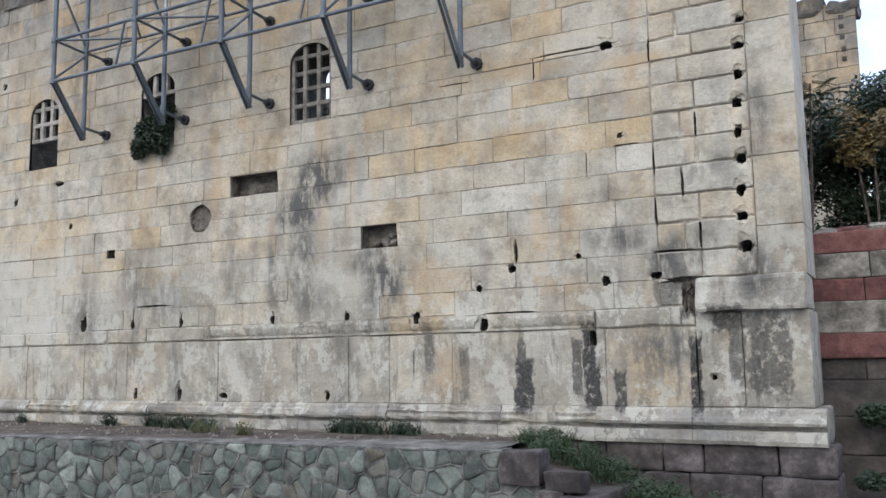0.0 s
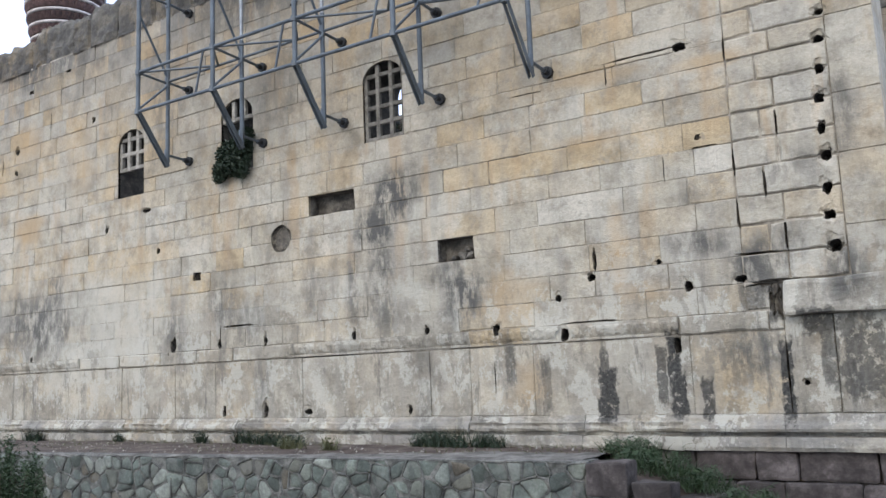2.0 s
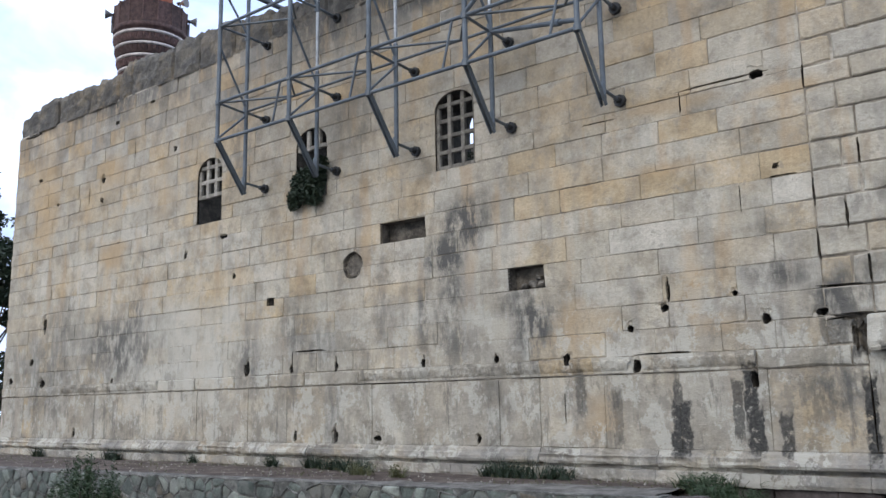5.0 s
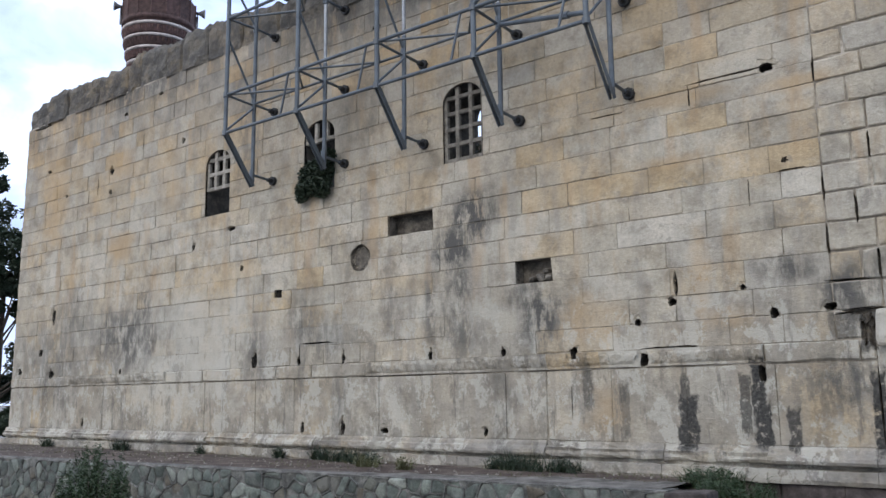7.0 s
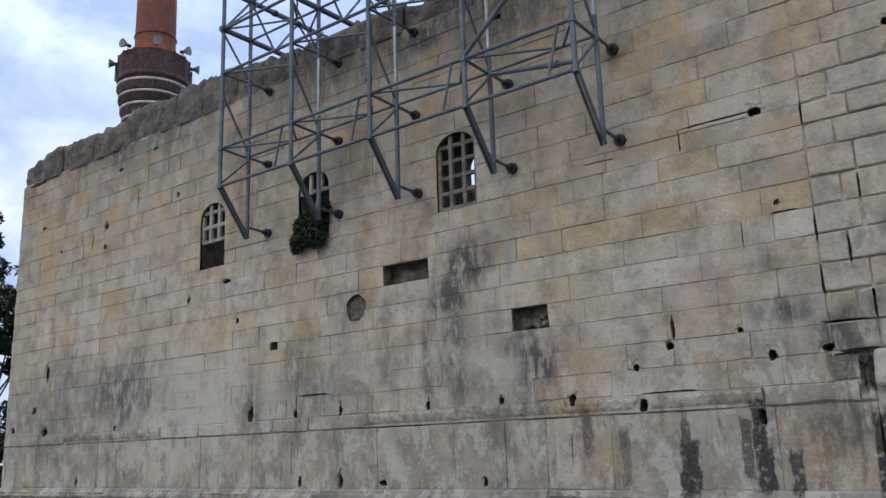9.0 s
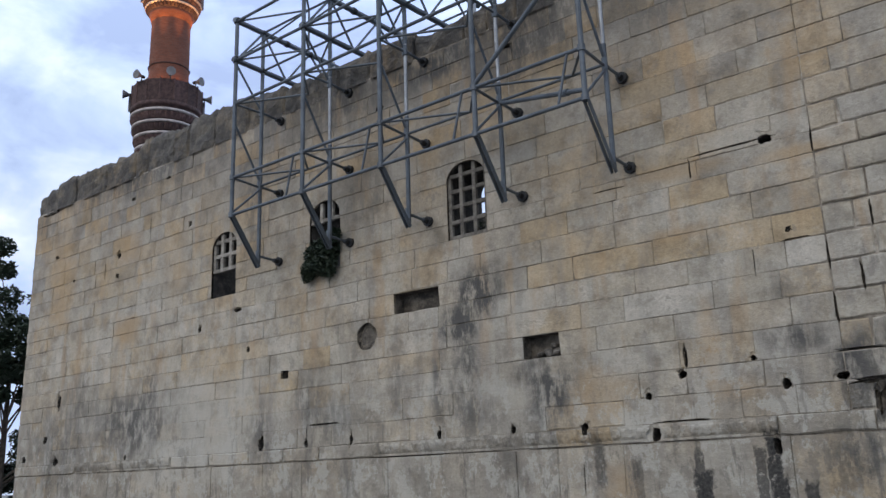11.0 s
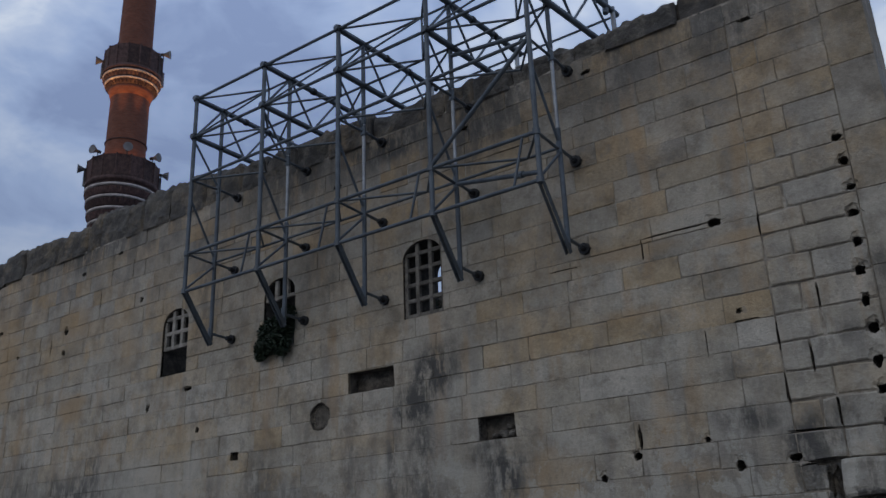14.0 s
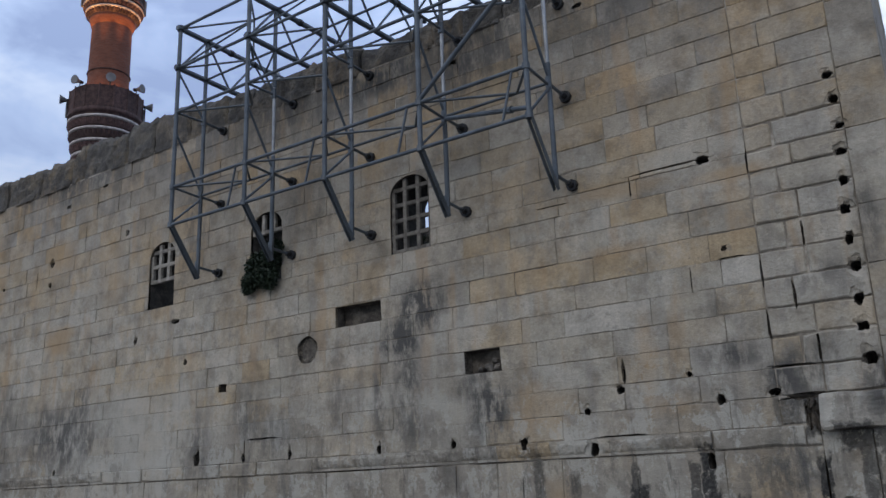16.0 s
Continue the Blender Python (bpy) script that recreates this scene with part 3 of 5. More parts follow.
def stone_mesh(x0, x1, z0, z1, y0, y1, material, gap=0.004, cham=0.008, jit=0.005, rng=RNG, step=0.13):
    """One ashlar with a worn, chamfered front: y0 is its face, y1 its back."""
    x0, x1, z0, z1 = x0 + gap, x1 - gap, z0 + gap, z1 - gap
    nx, nz = max(2, int((x1 - x0) / step)), max(2, int((z1 - z0) / step))
    ring = [(x0 + (x1 - x0) * k / nx, z0, 0, 1) for k in range(nx)] + [(x1, z0 + (z1 - z0) * k / nz, -1, 0) for k in range(nz)]
    ring += [(x1 - (x1 - x0) * k / nx, z1, 0, -1) for k in range(nx)] + [(x0, z1 - (z1 - z0) * k / nz, 1, 0) for k in range(nz)]
    sd, cx, cz = rng.uniform(0, 50), (x0 + x1) / 2, (z0 + z1) / 2
    tilt, lean = rng.uniform(-0.006, 0.006), rng.uniform(-0.005, 0.005)
    back, edge, front = [], [], []
    n = len(ring)
    for k, (x, z, dx, dz) in enumerate(ring):
        corner = k in (0, nx, nx + nz, 2 * nx + nz)
        if corner:
            dx, dz = (1 if x < cx else -1), (1 if z < cz else -1)
        w = noise.noise(Vector((x * 3.1 + sd, z * 3.1, sd))) + 0.6 * noise.noise(Vector((x * 9 + sd, z * 9, sd)))
        wear = jit * (0.4 + 1.6 * max(0.0, w)) + (min(cham, 0.008) * 0.5 if corner else 0.0)
        c = cham * (0.7 + 1.3 * max(0.0, w + 0.2)) + (min(cham, 0.006) if corner else 0.0)
        px, pz = x + dx * wear, z + dz * wear
        back.append((px, y1, pz))
        edge.append((px, y0 + c * 0.8, pz))
        front.append((px + dx * c, y0 + tilt * (x - cx) / max(0.2, x1 - x0) + lean * (z - cz), pz + dz * c))
    faces = [tuple(range(n - 1, -1, -1))]
    for a in (0, n):
        faces += [(a + k, a + (k + 1) % n, a + n + (k + 1) % n, a + n + k) for k in range(n)]
    faces.append(tuple(range(2 * n, 3 * n)))
    return mesh_of("ashlar_block", back + edge + front, faces, material)


far_verts, far_faces = [], []


def lay_stone(name, x0, x1, z0, z1, y0, y1, material, near=True, **kw):
    me = stone_mesh(x0, x1, z0, z1, y0, y1, material if near else MARBLE_FAR, **kw)
    hit = [c[0] for c in cutters if c[1] < x1 and c[2] > x0 and c[3] < z1 and c[4] > z0]
    if hit:
        me = cut_mesh(me, hit)
        if len(me.polygons) == 0:
            return
    if near:
        part_mesh(name, me, wall)
    else:
        n = len(far_verts)
        far_verts.extend(v.co.copy() for v in me.vertices)
        far_faces.extend(tuple(n + i for i in p.vertices) for p in me.polygons)


for k, (dx, dz, r) in enumerate(((0.1, -0.13, 0.1), (0.27, -0.12, 0.085), (-0.12, -0.15, 0.07), (0.2, 0.0, 0.06))):
    part("pocket_fill", boulder((-8.91 + dx, 0.2, 3.67 + dz), (r, 0.12, r * 0.85), seed=k, sub=2, amp=0.4), GREY_STONE, wall)

# the rubble core behind the facing, with the window openings through it
core = mesh_of("wall_core", [(x, y, z) for x in (X0 + 0.05, X1 - 0.08) for y in (0.016, THICK) for z in (-0.6, 10.7)], [(0, 1, 3, 2), (4, 6, 7, 5), (0, 4, 5, 1), (2, 3, 7, 6), (0, 2, 6, 4), (1, 5, 7, 3)], CORE)
core.materials.append(RECESS_SHADE)
core.materials.append(JOINT)
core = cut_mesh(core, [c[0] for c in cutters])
# window reveals take the near-black stone as painted shade
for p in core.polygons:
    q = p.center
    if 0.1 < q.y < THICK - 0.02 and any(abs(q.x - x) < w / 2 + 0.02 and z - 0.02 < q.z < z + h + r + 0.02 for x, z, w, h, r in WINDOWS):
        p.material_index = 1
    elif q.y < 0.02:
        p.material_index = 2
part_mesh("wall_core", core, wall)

for i in range(len(COURSES) - 1):
    z0, z1 = COURSES[i], COURSES[i + 1]
    start = X0
    while start < -3.55:
        w = RNG.uniform(0.85, 1.75) if i < 12 else RNG.uniform(0.7, 1.4)
        end = min(start + w, -3.55)
        if -3.55 - end < 0.5:
            end = -3.55
        near = start > -16.5
        filled = RNG.random() < (0.75 if z0 < 3.4 and start < -6.5 else 0.12)
        if filled:
            lay_stone("ashlar_block", start, end, z0, z1, RNG.uniform(-0.003, 0.003), 0.075, MARBLE, near, gap=0.0004, cham=0.0012, jit=0.0012)
        else:
            lay_stone("ashlar_block", start, end, z0, z1, RNG.uniform(-0.012, 0.008), 0.075, MARBLE, near, gap=RNG.uniform(0.0008, 0.004), cham=RNG.choice((0.002, 0.004, 0.007, 0.014)), jit=RNG.choice((0.003, 0.005, 0.009)))
        start = end
    # worn, deeply jointed stones beside the anta
    split = -2.85 if i % 2 else -3.1
    for a, b in ((-3.55, split), (split, -2.0)):
        lay_stone("ashlar_block", a, b, z0, z1, RNG.uniform(-0.04, 0.0) if z0 < 7.0 else RNG.uniform(-0.012, 0.008), 0.075, MARBLE, True, **(dict(gap=0.008, cham=0.017, jit=0.011) if z0 < 7.0 else dict(gap=0.003, cham=0.01)))

# the plain anta that ends the wall, in tall blocks round the corner
z = 2.5
while z < 10.6:
    z1 = min(z + RNG.uniform(0.75, 1.3), 10.7)
    me = stone_mesh(-2.0, X1, z, z1, -0.025 + RNG.uniform(-0.005, 0.005), THICK, MARBLE_EDGE, gap=0.0015, cham=0.009, jit=0.003)
    hit = [c[0] for c in cutters if c[1] < X1 and c[2] > -2.0 and c[3] < z1 and c[4] > z]
    part_mesh("anta_block", cut_mesh(me, hit) if hit else me, wall)
    z = z1

# tall orthostats above the plinth
x = X0
while x < -3.0:
    x1 = min(x + RNG.uniform(0.9, 1.5), -3.0)
    if -3.0 - x1 < 0.5:
        x1 = -3.0
    lay_stone("orthostat", x, x1, 0.5, 1.76, RNG.uniform(-0.02, 0.0), 0.075, MARBLE, True, gap=RNG.uniform(0.0004, 0.004), cham=RNG.choice((0.0015, 0.004, 0.01)), jit=RNG.choice((0.002, 0.006)))
    x = x1
lay_stone("orthostat", -3.0, -2.3, 0.5, 1.97, -0.04, 0.075, MARBLE, True)
me = stone_mesh(-2.3, X1, 0.5, 1.97, -0.06, THICK, MARBLE, gap=0.004, cham=0.014)
part_mesh("orthostat", me, wall)

# carved string course
x = X0
while x < -3.0:
    x1 = min(x + RNG.uniform(0.9, 1.9), -3.0)
    proud = -0.075 if (-15.0 < x < -5.0 or -26 < x < -21) else -0.03
    if proud < -0.05:
        n, prof = max(6, int((x1 - x) / 0.035)), [(0.075, 1.785), (-0.03, 1.785), (-0.035, 1.83), (-0.05, 1.85), (-0.055, 1.88), (-0.07, 1.92), (-0.085, 1.97), (-0.09, 2.0), (-0.10, 2.02), (-0.10, 2.07), (0.075, 2.07)]
        verts, faces = [], []
        for q in range(n + 1):
            xx = x + 0.003 + (x1 - x - 0.006) * q / n
            lost = max(0.0, noise.noise(Vector((xx * 1.3, 4.0, 0))) + 0.15)
            for y, zz in prof:
                egg = 0.022 * abs(math.sin(xx * math.pi / 0.16)) if 1.87 < zz < 2.01 else 0.0
                yy = y if y > 0.05 else y * (1 - 0.7 * lost) - egg * (1 - lost) + 0.016 * noise.noise(Vector((xx * 6, zz * 9, 1.0))) + 0.02 * noise.noise(Vector((xx * 2.1, zz * 3, 5.0)))
                verts.append((xx, yy, zz + (0.008 * noise.noise(Vector((xx * 3.0, zz, 3.0))) if y < 0.05 else 0)))
        m = len(prof)
        for q in range(n):
            faces += [(q * m + k, q * m + (k + 1) % m, (q + 1) * m + (k + 1) % m, (q + 1) * m + k) for k in range(m)]
        faces += [tuple(range(m))[::-1], tuple(n * m + k for k in range(m))]
        me = mesh_of("string_course_block", verts, faces, MARBLE)
        bm = bmesh.new()
        bm.from_mesh(me)
        bmesh.ops.recalc_face_normals(bm, faces=bm.faces)
        bm.to_mesh(me)
        bm.free()
        hit = [c[0] for c in cutters if c[1] < x1 and c[2] > x and c[3] < 2.08 and c[4] > 1.77]
        part_mesh("string_course_block", cut_mesh(me, hit) if hit else me, wall)
    else:
        lay_stone("string_course_block", x, x1, 1.77, 2.08, proud, 0.075, MARBLE, True, cham=0.02, jit=0.008)
    x = x1

part("cornice_block", rough_block((-2.95, -0.24, 1.97), (X1 - 0.02, 0.9, 2.5), 0.06, cuts=4, amp=0.045, seed=4), MARBLE, wall, "chipped projecting cornice stone")

if far_verts:
    far = part_mesh("distant_ashlar_courses", mesh_of("distant_ashlar_courses", far_verts, far_faces, MARBLE_FAR), wall)
    tagged(far, "joined ashlar courses at the remote end", kind="stuff")


# eroded stones along the broken top
CREST = [(-29.6, 11.3), (-29.0, 11.43), (-27.7, 11.52), (-24.6, 11.55), (-23.4, 11.55), (-23.2, 11.75), (-21.0, 11.6), (-18.4, 11.7), (-17.2, 11.5), (-15.2, 11.32), (-13.5, 11.33), (-9.5, 11.2), (-6.5, 11.0), (-4.5, 11.03), (-4.3, 11.15), (-3.4, 11.32), (-2.5, 11.4), (-1.3, 11.35)]


def top_of(x):
    for (xa, za), (xb, zb) in zip(CREST, CREST[1:]):
        if x <= xb:
            return 0.13 + za + (zb - za) * max(0.0, (x - xa) / (xb - xa))
    return 0.13 + CREST[-1][1]


def coping_stone(x0, x1, seed):
    """A weathered top stone: broken upper edge, pitted face, no two alike."""
    rng = random.Random(seed)
    nx, nz, ny = max(5, int((x1 - x0) / 0.07)), 12, 7
    face = rng.uniform(-0.07, 0.05)
    rise = rng.uniform(-0.08, 0.05)
    tilt = rng.uniform(-0.06, 0.06)
    off = Vector((seed * 1.9, seed * 0.7, 0))
    verts = []

    def shaped(x, y, z):
        p = Vector((x, y, z))
        crag = noise.ridged_multi_fractal(p * 1.9 + off, 1.0, 2.1, 5, 1.0, 2.0) - 1.2
        lump = noise.noise(p * 3.4 + off)
        pit = noise.noise(p * 9.0)
        return 0.035 * crag + 0.045 * lump + 0.02 * pit

    rows = []
    for j in range(nz + ny + 1):
        row = []
        for i in range(nx + 1):
            u = i / nx
            x = x0 + (x1 - x0) * u
            end = min(u, 1 - u) * (x1 - x0)
            t = top_of(x) + rise + tilt * (u - 0.5)
            lo = 10.62
            if j <= nz:
                k = j / nz
                y, z = face, lo + (t - lo) * k
                round_off = max(0.0, k - 0.72) / 0.28
                y += 0.16 * round_off ** 2
                d = shaped(x, y, z)
                y -= d
                z += d * 1.5 * k
            else:
                k = (j - nz) / ny
                y, z = face + 0.16 + (THICK - face - 0.16) * k, t
                d = shaped(x, y, z)
                z += 1.5 * d * (1 - 0.4 * k)
            # open joints at the ends
            if end < 0.05:
                y += 0.06 * (1 - end / 0.05) if j <= nz else 0.0
                z -= 0.05 * (1 - end / 0.05) if j > nz - 2 else 0.0
            row.append(len(verts))
            verts.append((x, y, z))
        rows.append(row)
    base = []
    for i in range(nx + 1):
        base.append(len(verts))
        verts.append((x0 + (x1 - x0) * i / nx, THICK, 10.62))
    rows.append(base)
    faces = [(a[i], a[i + 1], b[i + 1], b[i]) for a, b in zip(rows, rows[1:]) for i in range(nx)]
    faces += [tuple(r[0] for r in rows)[::-1], tuple(r[-1] for r in rows)]
    return mesh_of("coping_stone", verts, faces, MARBLE_TOP)


x, i = X0, 0
while x < X1 - 0.2:
    x1 = min(x + RNG.uniform(0.6, 1.6), X1)
    x1 = X1 if X1 - x1 < 0.4 else x1
    part_mesh("coping_stone", coping_stone(x, x1, i), wall)
    x, i = x1, i + 1


# plinth moulding in worn lengths
def plinth_profile(worn):
    k = 1 - worn
    return [(0.075, 0.5), (-0.05, 0.5), (-0.09 * k - 0.02, 0.46), (-0.10 * k - 0.03, 0.41), (-0.14, 0.385), (-0.19 * k - 0.03, 0.34), (-0.20 * k - 0.04, 0.29), (-0.19 * k - 0.03, 0.245), (-0.05, 0.225), (-0.04, 0.175), (-0.23, 0.165), (-0.24, 0.02), (-0.22, -0.04), (0.075, -0.04)]


def plinth_length(x0, x1, worn, seed, side=False):
    prof = plinth_profile(worn)
    n = max(3, int((x1 - x0) / 0.12))
    verts, faces = [], []
    for i in range(n + 1):
        x = x0 + 0.004 + (x1 - x0 - 0.008) * i / n
        for y, z in prof:
            v = Vector((x * 2.2, y * 4 + seed, z * 6))
            a = (0.012 + 0.05 * worn) * (1 if y < 0.05 else 0)
            verts.append((x, y + a * noise.noise(v * 1.6) + a * 0.6 * noise.noise(v * 4), z + a * 0.6 * noise.noise(v * 2.3 + Vector((9, 0, 0)))))
    m = len(prof)
    for i in range(n):
        for k in range(m):
            faces.append((i * m + k, i * m + (k + 1) % m, (i + 1) * m + (k + 1) % m, (i + 1) * m + k))
    faces += [tuple(range(m))[::-1], tuple(n * m + k for k in range(m))]
    return mesh_of("plinth_block", verts, faces, MARBLE)


x, i = X0 - 0.1, 0
while x < X1 + 0.12:
    x1 = min(x + RNG.uniform(1.3, 2.4), X1 + 0.14)
    part_mesh("plinth_block", plinth_length(x, x1, RNG.choice((0.2, 0.35, 0.5)) if x < -5.2 else 0.1, i), wall)
    x, i = x1, i + 1
part("plinth_return", rough_block((X1 - 0.1, 0.0, -0.04), (X1 + 0.13, THICK, 0.48), 0.05, cuts=3, amp=0.03, seed=2), MARBLE, wall)

# dark volcanic footing stones below the plinth
for row, (za, zb, xa) in enumerate(((-0.48, -0.045, -6.2), (-0.98, -0.49, -4.6), (-1.5, -0.99, -4.6))):
    x, i = xa, 0
    while x < X1 + 0.2:
        x1 = x + RNG.uniform(0.6, 1.1)
        if X1 + 0.2 - x1 < 0.4:
            x1 = X1 + 0.25
        f = -0.16 - 0.12 * row + RNG.uniform(-0.03, 0.03)
        part("footing_block", rough_block((x + 0.006, f, za), (x1 - 0.006, 0.9, zb - 0.004), 0.05, cuts=3, amp=0.03, seed=i + row * 9), ANDESITE, wall)
        x, i = x1, i + 1
for c in cutters:
    bpy.data.objects.remove(c[0])

# ---- ground, terrace and retaining wall ----
GROUND = -1.35
gm = mesh_of("ground", [(-900, -900, GROUND), (900, -900, GROUND), (900, 900, GROUND), (-900, 900, GROUND)], [(0, 1, 2, 3)], TARMAC)
tagged(new("ground", gm), "grey worn paving below the terrace", "ground", kind="structure")


def ret_y(x):
    """Front line of the retaining wall in plan."""
    return -2.5 - (-5.3 - x) * 0.075


def build_terrace():
    verts, faces = [], []
    nx, ny = 120, 14
    for i in range(nx + 1):
        x = -60 + 54.5 * i / nx
        for j in range(ny + 1):
            y = ret_y(x) + 0.25 + (0.4 - ret_y(x) - 0.25) * j / ny
            z = -0.02 + 0.03 * noise.noise(Vector((x * 0.8, y * 1.5, 0))) + 0.015 * noise.noise(Vector((x * 4, y * 4, 2)))
            verts.append((x, y, z))
    for i in range(nx):
        for j in range(ny):
            a = i * (ny + 1) + j
            faces.append((a, a + ny + 1, a + ny + 2, a + 1))
    tagged(new("terrace", mesh_of("terrace", verts, faces, EARTH, True)), "bare brown earth terrace along the wall foot", "ground", kind="structure")


build_terrace()

ret = tagged(new("wall_retaining", None), "low retaining wall of green-grey rubble in wide mortar joints", "wall", kind="structure")
verts = []
for x in (-60, -5.3):
    verts += [(x, ret_y(x) + 0.022, GROUND - 0.1), (x, ret_y(x) + 0.45, GROUND - 0.1), (x, ret_y(x) + 0.45, -0.0), (x, ret_y(x) + 0.022, -0.0)]
part_mesh("mortar_bed", mesh_of("mortar_bed", verts, [(0, 1, 2, 3), (7, 6, 5, 4), (0, 4, 5, 1), (1, 5, 6, 2), (2, 6, 7, 3), (3, 7, 4, 0)], MORTAR), ret)


verts = []
for x in (-5.298, -4.72):
    verts += [(x, ret_y(x) + 0.022, GROUND - 0.1), (x, ret_y(x) + 0.45, GROUND - 0.1), (x, ret_y(x) + 0.45, -0.47), (x, ret_y(x) + 0.022, -0.47)]
part_mesh("mortar_bed", mesh_of("mortar_bed", verts, [(0, 1, 2, 3), (7, 6, 5, 4), (0, 4, 5, 1), (1, 5, 6, 2), (2, 6, 7, 3), (3, 7, 4, 0)], MORTAR), ret)


def clip_cell(cell, mx, mz, dx, dz):
    """The part of a polygon on the near side of a line through (mx, mz) with normal (dx, dz)."""
    out = []
    for k in range(len(cell)):
        (ax, az), (bx, bz) = cell[k - 1], cell[k]
        da, db = (ax - mx) * dx + (az - mz) * dz, (bx - mx) * dx + (bz - mz) * dz
        if (da <= 0) != (db <= 0):
            t = da / (da - db)
            out.append((ax + (bx - ax) * t, az + (bz - az) * t))
        if db <= 0:
            out.append((bx, bz))
    return out


def rubble_face(x0, x1, z0, z1, cw, ch, near):
    """Flat irregular stones bedded in wide mortar, fitted together like crazy paving."""
    rng = random.Random(11 if near else 12)
    nx, nz = int((x1 - x0) / cw), int((z1 - z0) / ch) + 1
    seeds = {(a, b): (x0 + (a + 0.5 * (b % 2) + rng.uniform(-0.1, 1.0)) * cw, z0 + (b + rng.uniform(-0.05, 1.0)) * ch) for a in range(nx) for b in range(nz)}
    allv, allf = [], []
    for (a, b), (sx, sz) in seeds.items():
        cell = [(sx - cw * 1.1, sz - ch * 1.2), (sx + cw * 1.1, sz - ch * 1.2), (sx + cw * 1.1, sz + ch * 1.2), (sx - cw * 1.1, sz + ch * 1.2)]
        for da in range(-3, 4):
            for db in range(-3, 4):
                o = seeds.get((a + da, b + db))
                if o and (da or db):
                    cell = clip_cell(cell, (sx + o[0]) / 2, (sz + o[1]) / 2, o[0] - sx, o[1] - sz)
        cell = [(x, min(z, z1 - 0.01)) for x, z in cell]
        if len(cell) < 3 or sz > z1 - 0.02 or (sx > -5.3 and sz > -0.62):
            continue
        # cut the corners, so that the stones are rounded lumps
        ring = []
        for k in range(len(cell)):
            p, q = cell[k], cell[(k + 1) % len(cell)]
            ring += [(p[0] + (q[0] - p[0]) * t, p[1] + (q[1] - p[1]) * t) for t in (0.16, 0.84)]
        n = len(ring)
        cx, cz = sum(p[0] for p in ring) / n, sum(p[1] for p in ring) / n
        k0 = rng.uniform(0.82, 0.96)
        face, tx, tz = rng.uniform(-0.012, 0.02), rng.uniform(-0.12, 0.12), rng.uniform(-0.12, 0.12)
        verts = []
        for k, d in ((k0, 0.07), (k0 * 0.98, face + 0.012), (k0 * 0.86, face), (k0 * 0.45, face - 0.006)):
            for px, pz in ring:
                x, z = cx + (px - cx) * k, cz + (pz - cz) * k
                verts.append((x, ret_y(x) + d + tx * (x - cx) + tz * (z - cz) + 0.008 * noise.noise(Vector((x * 14, z * 14, 0))), z))
        faces = [(r + q, r + n + q, r + n + (q + 1) % n, r + (q + 1) % n) for r in (0, n, 2 * n) for q in range(n)]
        faces.append(tuple(3 * n + q for q in range(n))[::-1])
        if near:
            part_mesh("rubble_stone", mesh_of("rubble_stone", verts, faces, RUBBLE, True), ret)
        else:
            c = len(allv)
            allv += verts
            allf += [tuple(c + q for q in f) for f in faces]
        # raised ribbon of pointing round some of the stones
        if near and rng.random() < 0.75 or not near and rng.random() < 0.4:
            for k in range(0, n, 2):
                if rng.random() < 0.35:
                    continue
                p, q = cell[k // 2], cell[(k // 2 + 1) % len(cell)]
                ln = math.hypot(q[0] - p[0], q[1] - p[1])
                if ln < 0.03:
                    continue
                wx, wz = -(q[1] - p[1]) / ln * 0.011, (q[0] - p[0]) / ln * 0.011
                c = len(pointing_v)
                for (x, z) in (p, ((p[0] + q[0]) / 2, (p[1] + q[1]) / 2), q):
                    jx, w = rng.uniform(-0.006, 0.006), rng.uniform(0.7, 1.3)
                    z = min(z + jx, z1 - 0.012)
                    for sgn, d in ((-1.6, 0.025), (-0.8, -0.008), (0.8, -0.008), (1.6, 0.025)):
                        xx = x + wx * sgn * w
                        pointing_v.append((xx, ret_y(xx) + d, z + wz * sgn * w))
                pointing_f.extend((c + r + h, c + r + h + 1, c + r + h + 5, c + r + h + 4) for r in (0, 4) for h in range(3))
    if allv:
        tagged(part_mesh("distant_rubble", mesh_of("distant_rubble", allv, allf, RUBBLE_FAR, True), ret), "joined rubble stones further along", kind="stuff")


pointing_v, pointing_f = [], []
GRAVEL = speckled("stone_chips", (0.10, 0.09, 0.08), (0.20, 0.185, 0.165), (0.36, 0.34, 0.31), 9.0, island=True)
RUBBLE_FAR = rubble_material("green_grey_rubble_run", True)
rubble_face(-13.4, -4.75, -1.25, -0.0, 0.24, 0.31, True)
rubble_face(-40.0, -13.4, -1.25, -0.0, 0.24, 0.31, False)
tagged(part_mesh("mortar_pointing", mesh_of("mortar_pointing", pointing_v, pointing_f, MORTAR), ret), "raised ribbons of pale mortar pointing", kind="stuff")
# rough cement capping of the retaining wall
verts, faces = [], []
NX, NY = 260, 6
for i in range(NX + 1):
    x = -45 + 39.58 * i / NX
    wide = 0.14 + 1.1 * max(0.0, min(1.0, (x + 12.5) / 5))
    for j in range(NY + 1):
        y = ret_y(x) + 0.01 + wide * j / NY + (0.05 * noise.noise(Vector((x * 2.5, j, 0))) if j in (0, NY) else 0)
        z = 0.018 + 0.03 * noise.noise(Vector((x * 3, y * 3, 1))) + 0.015 * noise.noise(Vector((x * 9, y * 9, 4))) - (0.04 if j in (0, NY) else 0)
        verts.append((x, y, z))
for i in range(NX):
    for j in range(NY):
        a = i * (NY + 1) + j
        faces.append((a, a + NY + 1, a + NY + 2, a + 1))
